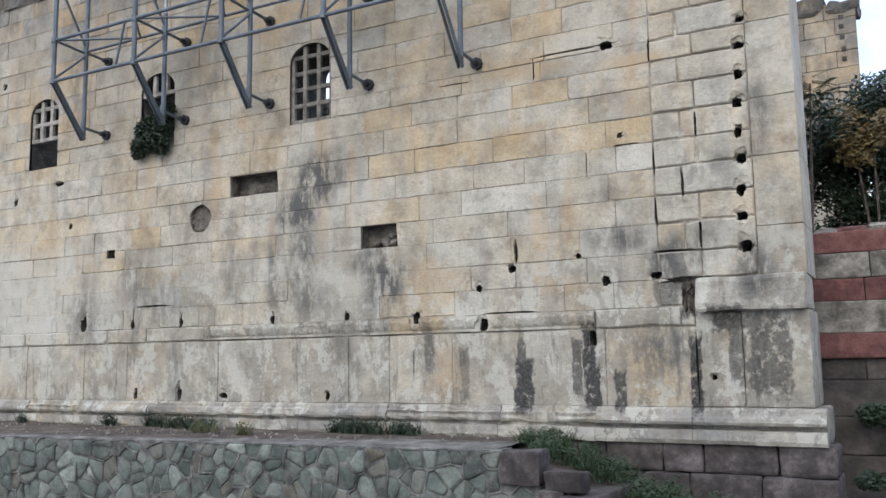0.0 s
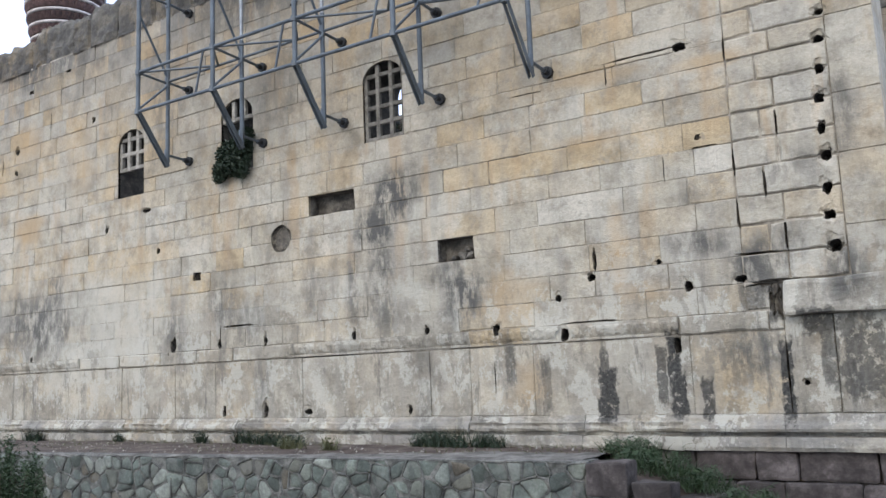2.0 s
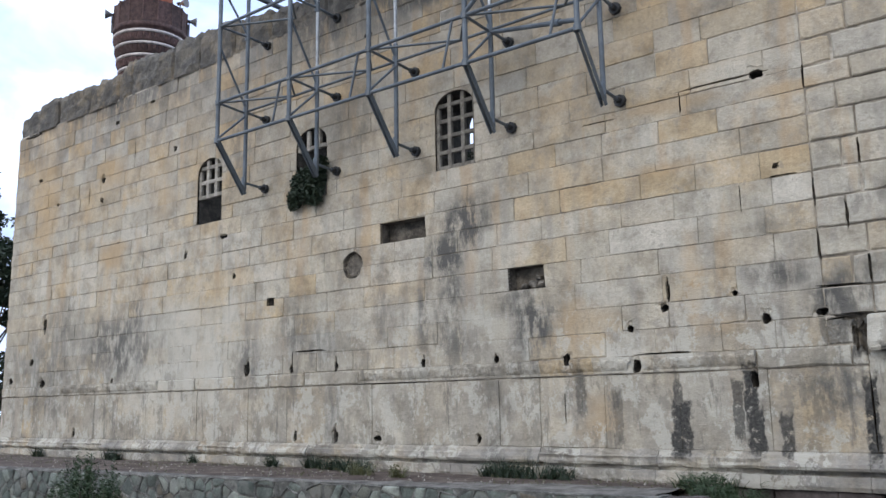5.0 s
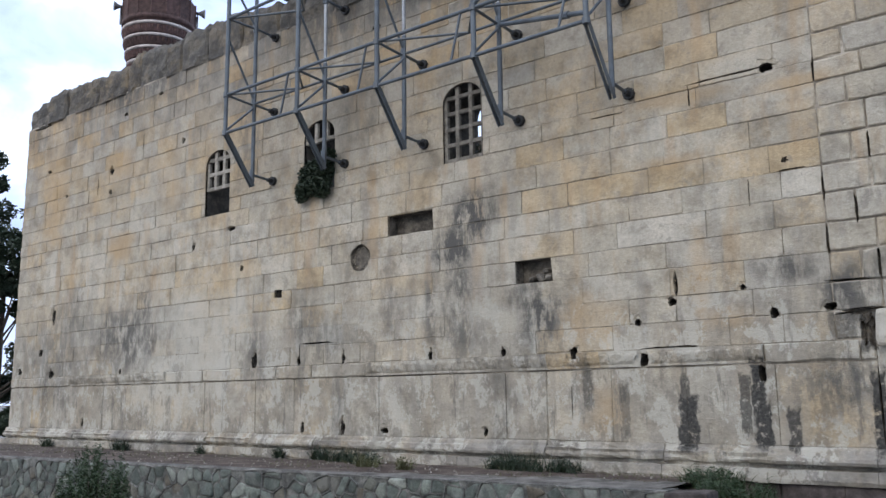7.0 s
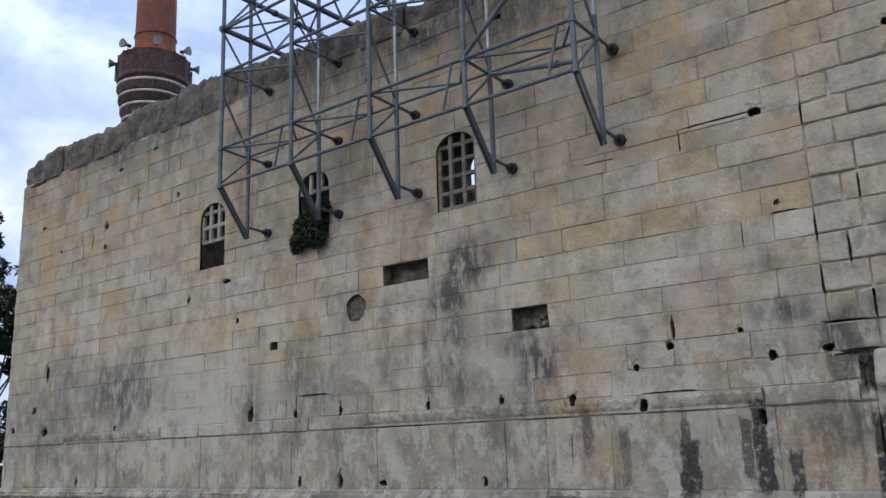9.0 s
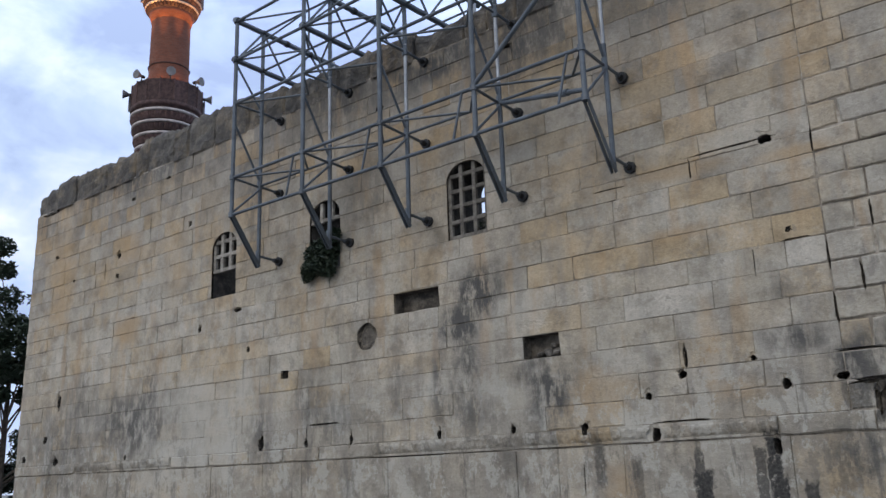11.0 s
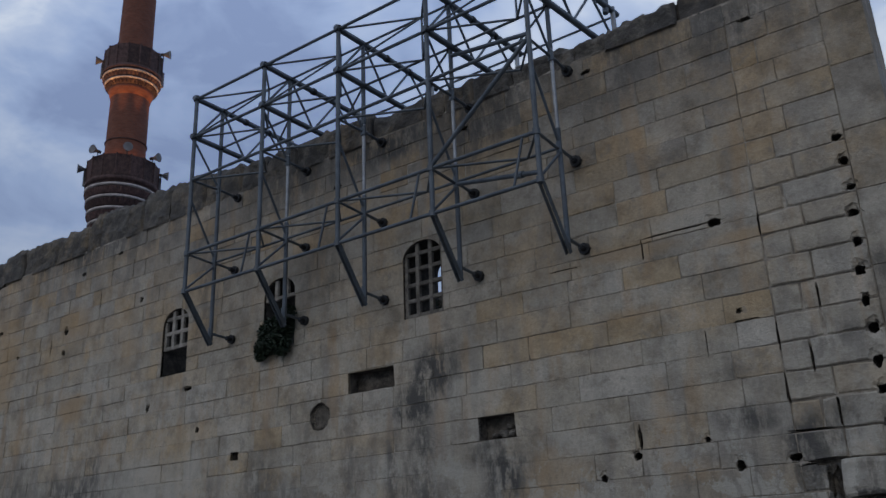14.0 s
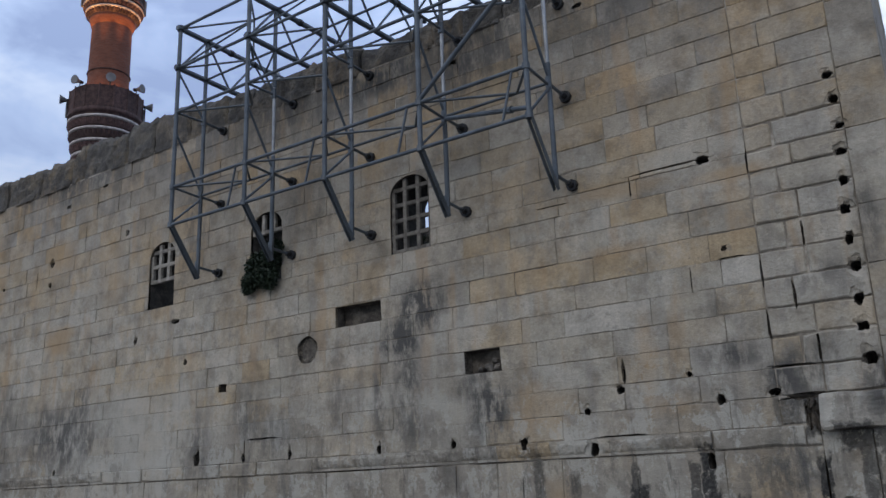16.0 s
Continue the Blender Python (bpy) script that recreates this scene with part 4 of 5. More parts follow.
part_mesh("cement_capping", mesh_of("cement_capping", verts, faces, CAPPING, True), ret)


# bank of earth that falls away past the end of the retaining wall
def bank_z(x, y):
    k = max(0.0, min(1.0, (x + 5.3) / 2.3))
    return -0.06 - 0.95 * k * k * (3 - 2 * k) - 0.12 * max(0.0, -y - 0.8) - 0.9 * max(0.0, -y - 2.1) + 0.05 * noise.noise(Vector((x * 1.8, y * 1.8, 0)))


verts, faces = [], []
for i in range(41):
    for j in range(25):
        x = -6.1 + 7.1 * i / 40
        front = ret_y(x) + 0.2 if x < -4.75 else -3.0
        y = front + (0.1 - front) * j / 24
        verts.append((x, y, bank_z(x, y)))
for i in range(40):
    for j in range(24):
        a = i * 25 + j
        faces.append((a, a + 25, a + 26, a + 1))
tagged(new("earth_bank", mesh_of("earth_bank", verts, faces, EARTH, True)), "brown earth bank at the end of the terrace", "ground", kind="structure")


def loose_stone(label, lo, hi, seed, turn=0.0, cham=0.05):
    c = Vector([(a + b) / 2 for a, b in zip(lo, hi)])
    c.z = lo[2]
    bm = rough_block(Vector(lo) - c, Vector(hi) - c, cham, cuts=3, amp=0.03, seed=seed)
    me = bpy.data.meshes.new("stone_block")
    bm.to_mesh(me)
    bm.free()
    me.materials.append(ANDESITE)
    ob = new("stone_block", me)
    ob.matrix_world = pose(*c, 0, 0, turn)
    return tagged(ob, label, "stone block", "loose andesite blocks")


loose_stone("large worn purple andesite block at the terrace end", (-5.3, -2.55, -0.46), (-4.7, -2.1, 0.0), 1, 4, 0.035)
loose_stone("smaller purple andesite block beside the larger one", (-4.62, -2.55, -0.52), (-4.06, -2.2, -0.25), 2, -5, 0.03)
loose_stone("long purple andesite slab lying like a step", (-4.3, -2.75, -0.9), (-3.75, -0.45, -0.55), 3, -3, 0.03)
loose_stone("broken purple andesite lump under the larger block", (-4.7, -2.6, -0.7), (-4.36, -2.3, -0.52), 4, 12, 0.03)
loose_stone("broken purple andesite lump on the bank", (-4.66, -2.8, -0.85), (-4.4, -2.55, -0.68), 5, 40, 0.03)
loose_stone("pale broken stone lump below the blocks", (-4.72, -3.0, -1.0), (-4.45, -2.75, -0.82), 6, 25, 0.05)


# ---- steel frame that props the wall ----
frame_thing = thing("steel_prop_frame", "blue-grey tubular steel frame bolted to the wall", "scaffold", at=(-11.6, -0.7, 6.4))


def steel(name, p, q, r, material=STEEL, label="", n=10):
    o = Vector(frame_thing.location)
    return part(name, tube(Vector(p) - o, Vector(q) - o, r, n), material, frame_thing, label)


STATIONS = [-16.5, -13.98, -11.57, -9.1, -6.72]
FY, BY, RY = -1.53, -0.68, 2.05
SKEW = [0.0, 0.06, 0.12, 0.2, 0.36]  # the beams over the wall fan out a little
ZB, ZL, Z2, Z3, Z4, Z5 = 7.6, 6.44, 8.55, 10.5, 11.7, 12.8
for n, X in enumerate(STATIONS):
    steel("front_post", (X, FY, ZB - 0.05), (X, FY, Z5 + 0.03), 0.052)
    if n == 0:
        steel("back_post", (X, BY, ZL + 0.1), (X, BY, Z5), 0.05)
    else:
        steel("back_post", (X, BY, ZL + 0.1), (X, BY, 8.95), 0.05)
        steel("galvanised_tube", (X, BY, 8.9), (X, BY, 10.75), 0.04, GALVANISED, "bright galvanised telescopic tube")
        steel("back_post", (X, BY, 10.7), (X, BY, Z5), 0.05)
    o = Vector(frame_thing.location)
    bm = bmesh.new()  # folded steel leg
    d = Vector((0, BY - FY, ZL - ZB)).normalized()
    s = Vector((0, -d.z, d.y)) * 0.05
    a, b = Vector((X, FY, ZB)) - o, Vector((X, BY, ZL)) - o
    for side in (-0.05, 0.03):
        q = [bm.verts.new(v + Vector((side, 0, 0))) for v in (a - s, a + s, b + s, b - s)]
        q += [bm.verts.new(v.co + Vector((0.02, 0, 0))) for v in q]
        for f in ((0, 1, 2, 3), (7, 6, 5, 4), (0, 4, 5, 1), (1, 5, 6, 2), (2, 6, 7, 3), (3, 7, 4, 0)):
            bm.faces.new([q[i] for i in f])
    bmesh.ops.recalc_face_normals(bm, faces=bm.faces)
    part("leg", bm, STEEL, frame_thing)
    for z in (Z4, Z5):
        steel("cross_beam", (X, FY - 0.1, z), (X + SKEW[n], RY, z), 0.07)
        steel("node_clamp", (X, FY, z - 0.07), (X, FY, z + 0.07), 0.085, BLACK_STEEL, n=8)
        steel("node_clamp", (X, BY, z - 0.05), (X, BY, z + 0.05), 0.08, BLACK_STEEL, n=8)
    for z in (ZB, Z2):
        steel("node_clamp", (X, FY, z - 0.06), (X, FY, z + 0.06), 0.075, n=8)
    for z in (6.7, 8.5, 10.5):
        steel("wall_strut", (X, BY, z + 0.03), (X, -0.1, z), 0.032)
        steel("strut_bracket", (X, BY - 0.02, z - 0.08), (X, BY - 0.02, z + 0.16), 0.06, n=6)
        steel("strut_sleeve", (X, -0.2, z), (X, -0.08, z), 0.06, BLACK_STEEL, n=8)
        steel("base_plate", (X, -0.08, z), (X, 0.0, z), 0.115, BLACK_STEEL, "black bolted bearing plate", 8)
    # bracing across the frame
    steel("tie", (X, FY, Z2), (X, BY, 8.5), 0.03)
    steel("brace", (X, FY, ZB + 0.05), (X, BY, 8.45), 0.028)
    steel("brace", (X, FY, 10.0), (X, BY, 8.62), 0.028)
    steel("brace", (X, BY, 10.55), (X, FY, 11.6), 0.028)
    steel("brace", (X, FY, 10.5), (X, BY, 10.52), 0.03)
    # web of the beam over the wall
    for p, q in (((FY, Z4), (BY, Z5)), ((BY, Z5), (0.12, Z4)), ((0.12, Z4), (0.95, Z5)), ((0.95, Z5), (RY, Z4))):
        steel("web_brace", *((X + SKEW[n] * (y - FY) / (RY - FY), y, z) for y, z in (p, q)), 0.03)
    for y in (0.12, 0.95):
        xs = X + SKEW[n] * (y - FY) / (RY - FY)
        steel("node_clamp", (xs, y - 0.05, Z5), (xs, y + 0.05, Z5), 0.09, BLACK_STEEL, n=8)
    steel("rear_post", (X + SKEW[n] * 0.95, RY - 0.2, 9.9), (X + SKEW[n] * 0.95, RY - 0.2, Z5 + 0.1), 0.06, GALVANISED)
for n, (a, b) in enumerate(zip(STATIONS, STATIONS[1:])):
    m = (a + b) / 2
    for z in (ZB, Z2, Z3, Z4, Z5):
        steel("chord", (a, FY, z), (b, FY, z), 0.038)
    for z in (Z4, Z5):
        steel("chord", (a, BY, z), (b, BY, z), 0.03)
        steel("chord", (a + SKEW[n], RY, z), (b + SKEW[n + 1], RY, z), 0.03)
    for z in (ZB + 0.0, Z2, Z3, Z4, Z5):
        if z == ZB:
            continue
        steel("plan_brace", (a, FY, z), (m + 0.5, BY, z), 0.026)
        steel("plan_brace", (m + 0.5, BY, z), (b, FY, z), 0.026)
    steel("chord", (a, BY, Z2), (b, BY, Z2), 0.03)
    steel("web_brace", (b - 0.55, FY, ZB), (b - 0.3, FY, Z2), 0.026)
    steel("web_brace", (m + 0.5, BY, Z5), (m + 0.5, BY, Z4), 0.026)
    steel("web_brace", (a, FY, Z4), (m + 0.5, BY, Z5), 0.024)
    steel("web_brace", (m, 0.12, Z4), (b, BY, Z4), 0.026)
S3, S4 = STATIONS[3], STATIONS[4]
steel("long_brace", (S4, FY, Z3 + 0.05), (S3, FY, Z2 + 0.05), 0.045)
steel("long_brace", (S3, BY, 8.5), (S4, FY, 7.75), 0.045)
steel("flange", (S4 - 0.62, -1.31, 7.94), (S4 - 0.42, -1.38, 7.88), 0.07, n=8)
steel("long_brace", (S3, BY, Z4 - 0.2), (S4, FY, Z3 + 0.12), 0.045)
steel("end_plate", (S4 + 0.3, 1.55, 12.6), (S4 + 0.3, 1.62, 12.98), 0.07, STEEL, n=6)


# ---- window grilles ----
def grille(x, z, w, h, rise, label, columns, rows, bottom, bar, stone):
    top = thing("window_grille", label, "window grille", "stone window grilles", at=(x, 0.1, z))
    depth = 0.045

    def edge(u):
        return h + rise * math.sqrt(max(0.0, 1 - (2 * u / w) ** 2))

    for k in range(columns + 1):
        u = -w / 2 + w * k / columns
        u = max(-w / 2 + bar * 0.35, min(w / 2 - bar * 0.35, u))
        zt = edge(u) - 0.005 if abs(u) < w / 2 - 0.1 else h + rise * 0.3
        part("upright_bar", rough_block((u - bar / 2, -depth, bottom), (u + bar / 2, depth, zt), 0.016, cuts=2, amp=0.008, seed=k), stone, top)
    z1 = bottom
    k = 0
    while z1 < h + rise - 0.12:
        half = w / 2 if z1 < h else w / 2 * math.sqrt(max(0.02, 1 - ((z1 - h) / rise) ** 2))
        part("cross_bar", rough_block((-half, -depth + 0.004, z1), (half, depth - 0.004, z1 + bar * 0.95), 0.016, cuts=2, amp=0.008, seed=k + 20), stone, top)
        z1 += rows
        k += 1
    return top


grille(*WINDOWS[0], "pale stone lattice over the upper half of an arched window", 3, 0.40, 0.70, 0.11, GRILLE_PALE)
grille(*WINDOWS[1], "broken stone lattice surviving in an arched window head", 3, 0.42, 1.22, 0.1, GRILLE_PALE)
grille(*WINDOWS[2], "grey stone lattice filling a tall arched window", 3, 0.345, 0.0, 0.095, GRILLE)


# ---- plants ----
def leaf_cloud(rng, spots, size, slim=0.45):
    """Loose small leaves scattered about the given spots: (centre, radius, count)."""
    verts, faces = [], []
    for c, rad, count in spots:
        for _ in range(count):
            d = Vector((rng.gauss(0, 1), rng.gauss(0, 1), rng.gauss(0, 1))).normalized() * (rng.random() ** 0.45)
            p = Vector(c) + Vector((d.x * rad[0], d.y * rad[1], d.z * rad[2]))
            a = Vector((rng.gauss(0, 1), rng.gauss(0, 1), rng.gauss(0, 0.6))).normalized()
            b = a.orthogonal().normalized()
            s = size * rng.uniform(0.6, 1.3)
            n = len(verts)
            verts += [p - a * s, p + b * s * slim, p + a * s, p - b * s * slim]
            faces.append((n, n + 1, n + 2, n + 3))
    return verts, faces


def blades(rng, spots, size, wide=0.008):
    """Upright thin blades of grass: (centre, radius, count)."""
    verts, faces = [], []
    for c, rad, count in spots:
        for _ in range(count):
            p = Vector(c) + Vector((rng.uniform(-1, 1) * rad[0], rng.uniform(-1, 1) * rad[1], 0))
            lean = Vector((rng.gauss(0, 0.5), rng.gauss(0, 0.5), 1)).normalized()
            s = size * rng.uniform(0.4, 1.25)
            a = Vector((rng.gauss(0, 1), rng.gauss(0, 1), 0)).normalized() * wide
            n = len(verts)
            mid = p + lean * s * 0.55
            tip = p + lean * s + Vector((lean.x, lean.y, -0.1)) * s * 0.3
            verts += [p - a, p + a, mid + a * 0.8, mid - a * 0.8, tip]
            faces += [(n, n + 1, n + 2, n + 3), (n + 3, n + 2, n + 4)]
    return verts, faces


def fronds(rng, base, count, length, up=0.5, leaf=0.06):
    """Feathered leaves that spring from a point, as on an ailanthus or a weed."""
    verts, faces = [], []
    for _ in range(count):
        a = rng.uniform(0, 2 * math.pi)
        d = Vector((math.cos(a), math.sin(a), rng.uniform(up - 0.4, up + 0.5))).normalized()
        ln = length * rng.uniform(0.6, 1.15)
        side = d.cross(Vector((0, 0, 1))).normalized()
        p0 = Vector(base) + d * 0.05
        n = 20
        for k in range(3, n):
            t = k / (n - 1)
            p = p0 + d * ln * t + Vector((0, 0, -0.35 * ln * t * t))
            s = leaf * (1.3 - t * 0.6) * length / 0.6
            for g in (-1, 1):
                tip = p + (side * g + d * 0.45 + Vector((0, 0, -0.25))).normalized() * s * 1.8
                w = d * s * 0.2
                i = len(verts)
                verts += [p - w, p + w, tip + w * 0.2, tip - w * 0.4]
                faces.append((i, i + 1, i + 2, i + 3))
    return verts, faces


def plant(name, label, category, verts, faces, material, stems=(), group="", at=(0, 0, 0)):
    top = thing(name, label, category, group, at=at)
    o = Vector(at)
    part_mesh("foliage", mesh_of("foliage", [Vector(v) - o for v in verts], faces, material), top)
    for p, q, r in stems:
        part("stem", tube(Vector(p) - o, Vector(q) - o, r, 6, r * 0.5), BARK, top)
    return top


RG = random.Random(21)
# creeper that fills the middle window and hangs over its sill
v, f = leaf_cloud(RG, [((-14.9, -0.05, 6.62), (0.62, 0.26, 0.36), 2300), ((-14.92, -0.14, 6.3), (0.62, 0.2, 0.26), 1700), ((-14.35, -0.2, 6.92), (0.24, 0.18, 0.2), 480), ((-15.3, -0.14, 6.12), (0.22, 0.12, 0.2), 420), ((-14.6, -0.14, 6.1), (0.24, 0.1, 0.14), 260), ((-14.87, 0.35, 6.95), (0.5, 0.3, 0.3), 900)], 0.05)
v2, f2 = fronds(RG, (-14.6, -0.12, 6.1), 7, 0.32, -0.5, 0.05)
f += [tuple(i + len(v) for i in q) for q in f2]
v += v2
plant("window_creeper", "dark green creeper spilling out of the arched window", "creeper", v, f, LEAF_DARK, [((-14.87, 0.3, 6.2), (-14.87, -0.05, 6.5), 0.02)], at=(-14.87, 0.0, 6.2))
# twigs seen against the light in the tall window
v, f = leaf_cloud(RG, [((-10.55, 1.05, 6.6), (0.5, 0.3, 0.4), 620), ((-10.4, 1.2, 7.25), (0.4, 0.2, 0.45), 130)], 0.045)
plant("window_weed", "dark weed growing behind the stone lattice", "weed", v, f, LEAF_DARK, [((-10.4, 0.9, 6.17), (-10.3, 1.0, 7.1), 0.012)], at=(-10.5, 0.9, 6.17))

# weeds and grass tufts along the foot of the wall
TUFTS = [(-22.2, -0.4, 0.55), (-18.7, -0.33, 0.25), (-15.7, -0.38, 0.3), (-14.3, -0.42, 0.45), (-13.5, -0.45, 0.75), (-12.6, -0.75, 0.6), (-12.0, -1.3, 0.5), (-9.5, -0.42, 0.5), (-8.9, -0.5, 0.8), (-8.1, -0.42, 0.55), (-10.9, -1.5, 0.3), (-26.2, -0.4, 0.4)]
for i, (x, y, s) in enumerate(TUFTS):
    v, f = blades(RG, [((x, y, -0.02), (0.55 * s, 0.22 * s, 0), int(300 * s))], 0.2 + 0.2 * RG.random())
    v2, f2 = leaf_cloud(RG, [((x + RG.uniform(-0.2, 0.2), y, 0.1), (0.5 * s, 0.2 * s, 0.14), int(520 * s))], 0.02)
    f += [tuple(k + len(v) for k in q) for q in f2]
    v += v2
    dry = i in (6, 10)
    plant("weed_tuft", "dry yellow-green grass tuft on the terrace" if dry else "dark green weeds at the foot of the wall", "weeds", v, f, LEAF_DRY if dry else LEAF_DARK, group="weeds along the wall foot", at=(x, y, -0.02))

# small stones and litter on the terrace
v, f = [], []
for _ in range(600):
    x = RG.uniform(-30.0, -5.6)
    y = RG.uniform(ret_y(x) + 0.3, -0.3)
    s = RG.uniform(0.008, 0.03) * (1.6 if RG.random() < 0.06 else 1.0)
    n = len(v)
    h = s * RG.uniform(0.4, 0.8)
    ring = [(x + s * RG.uniform(0.7, 1.2) * math.cos(k * 1.257), y + s * RG.uniform(0.7, 1.2) * math.sin(k * 1.257), -0.02) for k in range(5)]
    v += ring + [(x, y, h)]
    f += [(n + k, n + (k + 1) % 5, n + 5) for k in range(5)]
tagged(new("gravel", mesh_of("gravel", v, f, GRAVEL)), "loose pale chips and small stones on the earth", "gravel", kind="stuff")
v, f = blades(RG, [((x, ret_y(x) * RG.uniform(0.15, 0.75), 0.0), (0.8, 0.25, 0), 26) for x in [RG.uniform(-28, -6) for _ in range(40)]], 0.07, 0.006)
tagged(new("dry_grass", mesh_of("dry_grass", v, f, LEAF_DRY)), "sparse dry grass on the terrace", "grass", kind="stuff")

# greener bushes on the bank at the end of the terrace
for x, y, z, r, h, c in ((-4.75, -1.35, -0.22, 0.5, 0.26, 1500), (-5.3, -0.8, -0.05, 0.42, 0.2, 700), (-4.2, -1.25, -0.45, 0.42, 0.24, 900), (-3.35, -1.5, -0.7, 0.42, 0.26, 900), (-2.75, -1.7, -0.88, 0.42, 0.26, 700)):
    v, f = leaf_cloud(RG, [((x + RG.uniform(-r, r) * 0.7, y + RG.uniform(-0.3, 0.3), z + h * RG.uniform(0.2, 0.9)), (r * 0.4, r * 0.35, h * 0.5), c // 6) for _ in range(7)], 0.026, 0.32)
    v2, f2 = blades(RG, [((x, y, z - 0.06), (r * 1.1, r * 0.7, 0), int(700 * r))], 0.34, 0.007)
    f += [tuple(k + len(v) for k in q) for q in f2]
    v += v2
    for _ in range(9):
        v2, f2 = fronds(RG, (x + RG.uniform(-r, r), y + RG.uniform(-0.35, 0.1), z + h * RG.uniform(0.5, 1.1)), 3, 0.26, 0.5, 0.03)
        f += [tuple(k + len(v) for k in q) for q in f2]
        v += v2
    plant("low_bush", "feathery green weeds growing on the earth bank", "bush", v, f, LEAF_GREEN, [((x, y, z - 0.15), (x, y, z + h * 0.7), 0.012)], "bushes on the bank", (x, y, bank_z(x, y)))

# bush that stands before the retaining wall
BX, BYY = -12.75, -6.6
spots = []
stems = []
for k in range(58):
    a, r = RG.uniform(0, 2 * math.pi), RG.random() ** 0.6 * 0.62
    px, py = BX + r * math.cos(a), BYY + r * math.sin(a) * 0.8
    top = 0.3 - 0.45 * (r / 0.62) ** 2 + RG.uniform(-0.2, 0.3)
    stems.append(((BX + (px - BX) * 0.3, BYY + (py - BYY) * 0.3, GROUND), (px, py, top - 0.05), 0.012))
    for q in range(5):
        t = q / 4
        spots.append(((px, py, -0.9 + (top + 0.9) * t), (0.21 - 0.15 * t, 0.21 - 0.15 * t, 0.26), int(125 - 60 * t)))
v, f = leaf_cloud(RG, spots, 0.032, 0.24)
plant("broom_bush", "dense upright dark green bush before the retaining wall", "bush", v, f, LEAF_GREEN, stems[:24], at=(BX, BYY, GROUND))


def tree(name, label, x, y, z0, height, spread, rng, material, count, leaf, trunk_r=0.18):
    top = thing(name, label, "tree", at=(x, y, z0))
    part("trunk", tube((0, 0, 0), (0, 0, height * 0.6), trunk_r, 10, trunk_r * 0.5), BARK, top)
    spots = []
    for k in range(26):
        a = rng.uniform(0, 2 * math.pi)
        t = 0.12 + 0.88 * rng.random()
        r = spread * (1.0 - 0.75 * max(0, t - 0.45)) * rng.uniform(0.45, 1.0)
        tip = Vector((math.cos(a) * r, math.sin(a) * r, height * t))
        part("limb", tube((0, 0, height * t * 0.6), tip, trunk_r * 0.3, 6, trunk_r * 0.08), BARK, top)
        for q in (0.55, 0.8, 1.0):
            c = Vector((0, 0, height * t * 0.6)).lerp(tip, q)
            s = spread * rng.uniform(0.16, 0.3)
            spots.append((c, (s, s, s * 0.7), count // 78))
    v, f = leaf_cloud(rng, spots, leaf)
    part_mesh("crown", mesh_of("crown", v, f, material), top)
    return top


tree("roadside_tree", "dark leafy tree beyond the end of the wall", -42.6, 5.5, GROUND, 14.9, 3.5, RG, LEAF_DARK, 42000, 0.13)
tree("roadside_tree", "dark leafy tree beyond the end of the wall", -46.5, 1.5, GROUND, 12.2, 3.6, RG, LEAF_DARK, 36000, 0.14)

# ---- behind the corner: striped wall, rocks, shrubs and the second temple wall ----
striped = tagged(new("wall_striped", None), "banded wall of red and grey weathered stone blocks", "wall", kind="structure")
part("wall_backing", box((-1.6, 1.72, GROUND), (6.0, 2.2, 3.2)), DARK_STONE, striped)
BANDS = [(0.88, 1.21, DARK_STONE, 0.12), (1.215, 1.62, RED_STONE, -0.02), (1.625, 2.13, GREY_STONE, 0.0), (2.135, 2.5, RED_STONE, 0.03), (2.505, 2.92, GREY_STONE, 0.05), (2.925, 3.27, RED_STONE, 0.06), (0.3, 0.87, DARK_STONE, 0.05), (-0.3, 0.29, DARK_STONE, 0.02), (-1.05, -0.31, DARK_STONE, -0.1)]
for k, (za, zb, mat, back) in enumerate(BANDS):
    x = -1.55 + (0.16 if za > 1.2 else 0.0) * (k % 2)
    while x < 5.5:
        x1 = x + RNG.uniform(0.75, 1.4)
        part("banded_block", rough_block((x + 0.004, 1.4 + back, za), (x1 - 0.004, 1.8, zb), 0.025, cuts=2, amp=0.016, seed=k * 7), mat, striped)
        x = x1

bank = []
for i in range(21):
    for j in range(21):
        x, y = -1.9 + 8.5 * i / 20, 1.8 + 10.0 * j / 20
        bank.append((x, y, 3.15 + 0.1 * (y - 1.8) + 0.12 * noise.noise(Vector((x, y, 0)))))
tagged(new("upper_bank", mesh_of("upper_bank", bank, [(i * 21 + j, i * 21 + 21 + j, i * 21 + 22 + j, i * 21 + j + 1) for i in range(20) for j in range(20)], EARTH, True)), "earth bank behind the banded wall", "ground", kind="structure")
for k, (c, s, mat, lab) in enumerate((((-0.75, 2.4, 3.28), (0.42, 0.3, 0.18), RED_STONE, "reddish fallen rock above the banded wall"), ((-0.15, 2.15, 3.3), (0.5, 0.28, 0.16), GREY_STONE, "pale grey rock lying on the banded wall"), ((-1.2, 2.2, 3.3), (0.2, 0.2, 0.12), GREY_STONE, "small grey rock on the banded wall"), ((0.6, 2.5, 3.5), (0.5, 0.3, 0.3), GREY_STONE, "grey rock on the banded wall"))):
    bm = boulder((0, 0, s[2] * 0.9), s, seed=40 + k, sub=3, amp=0.3)
    me = bpy.data.meshes.new("rock")
    bm.to_mesh(me)
    bm.free()
    me.materials.append(mat)
    ob = new("rock", me)
    ob.location = (c[0], c[1], c[2] - s[2] * 0.9)
    tagged(ob, lab, "rock", "rocks above the banded wall")

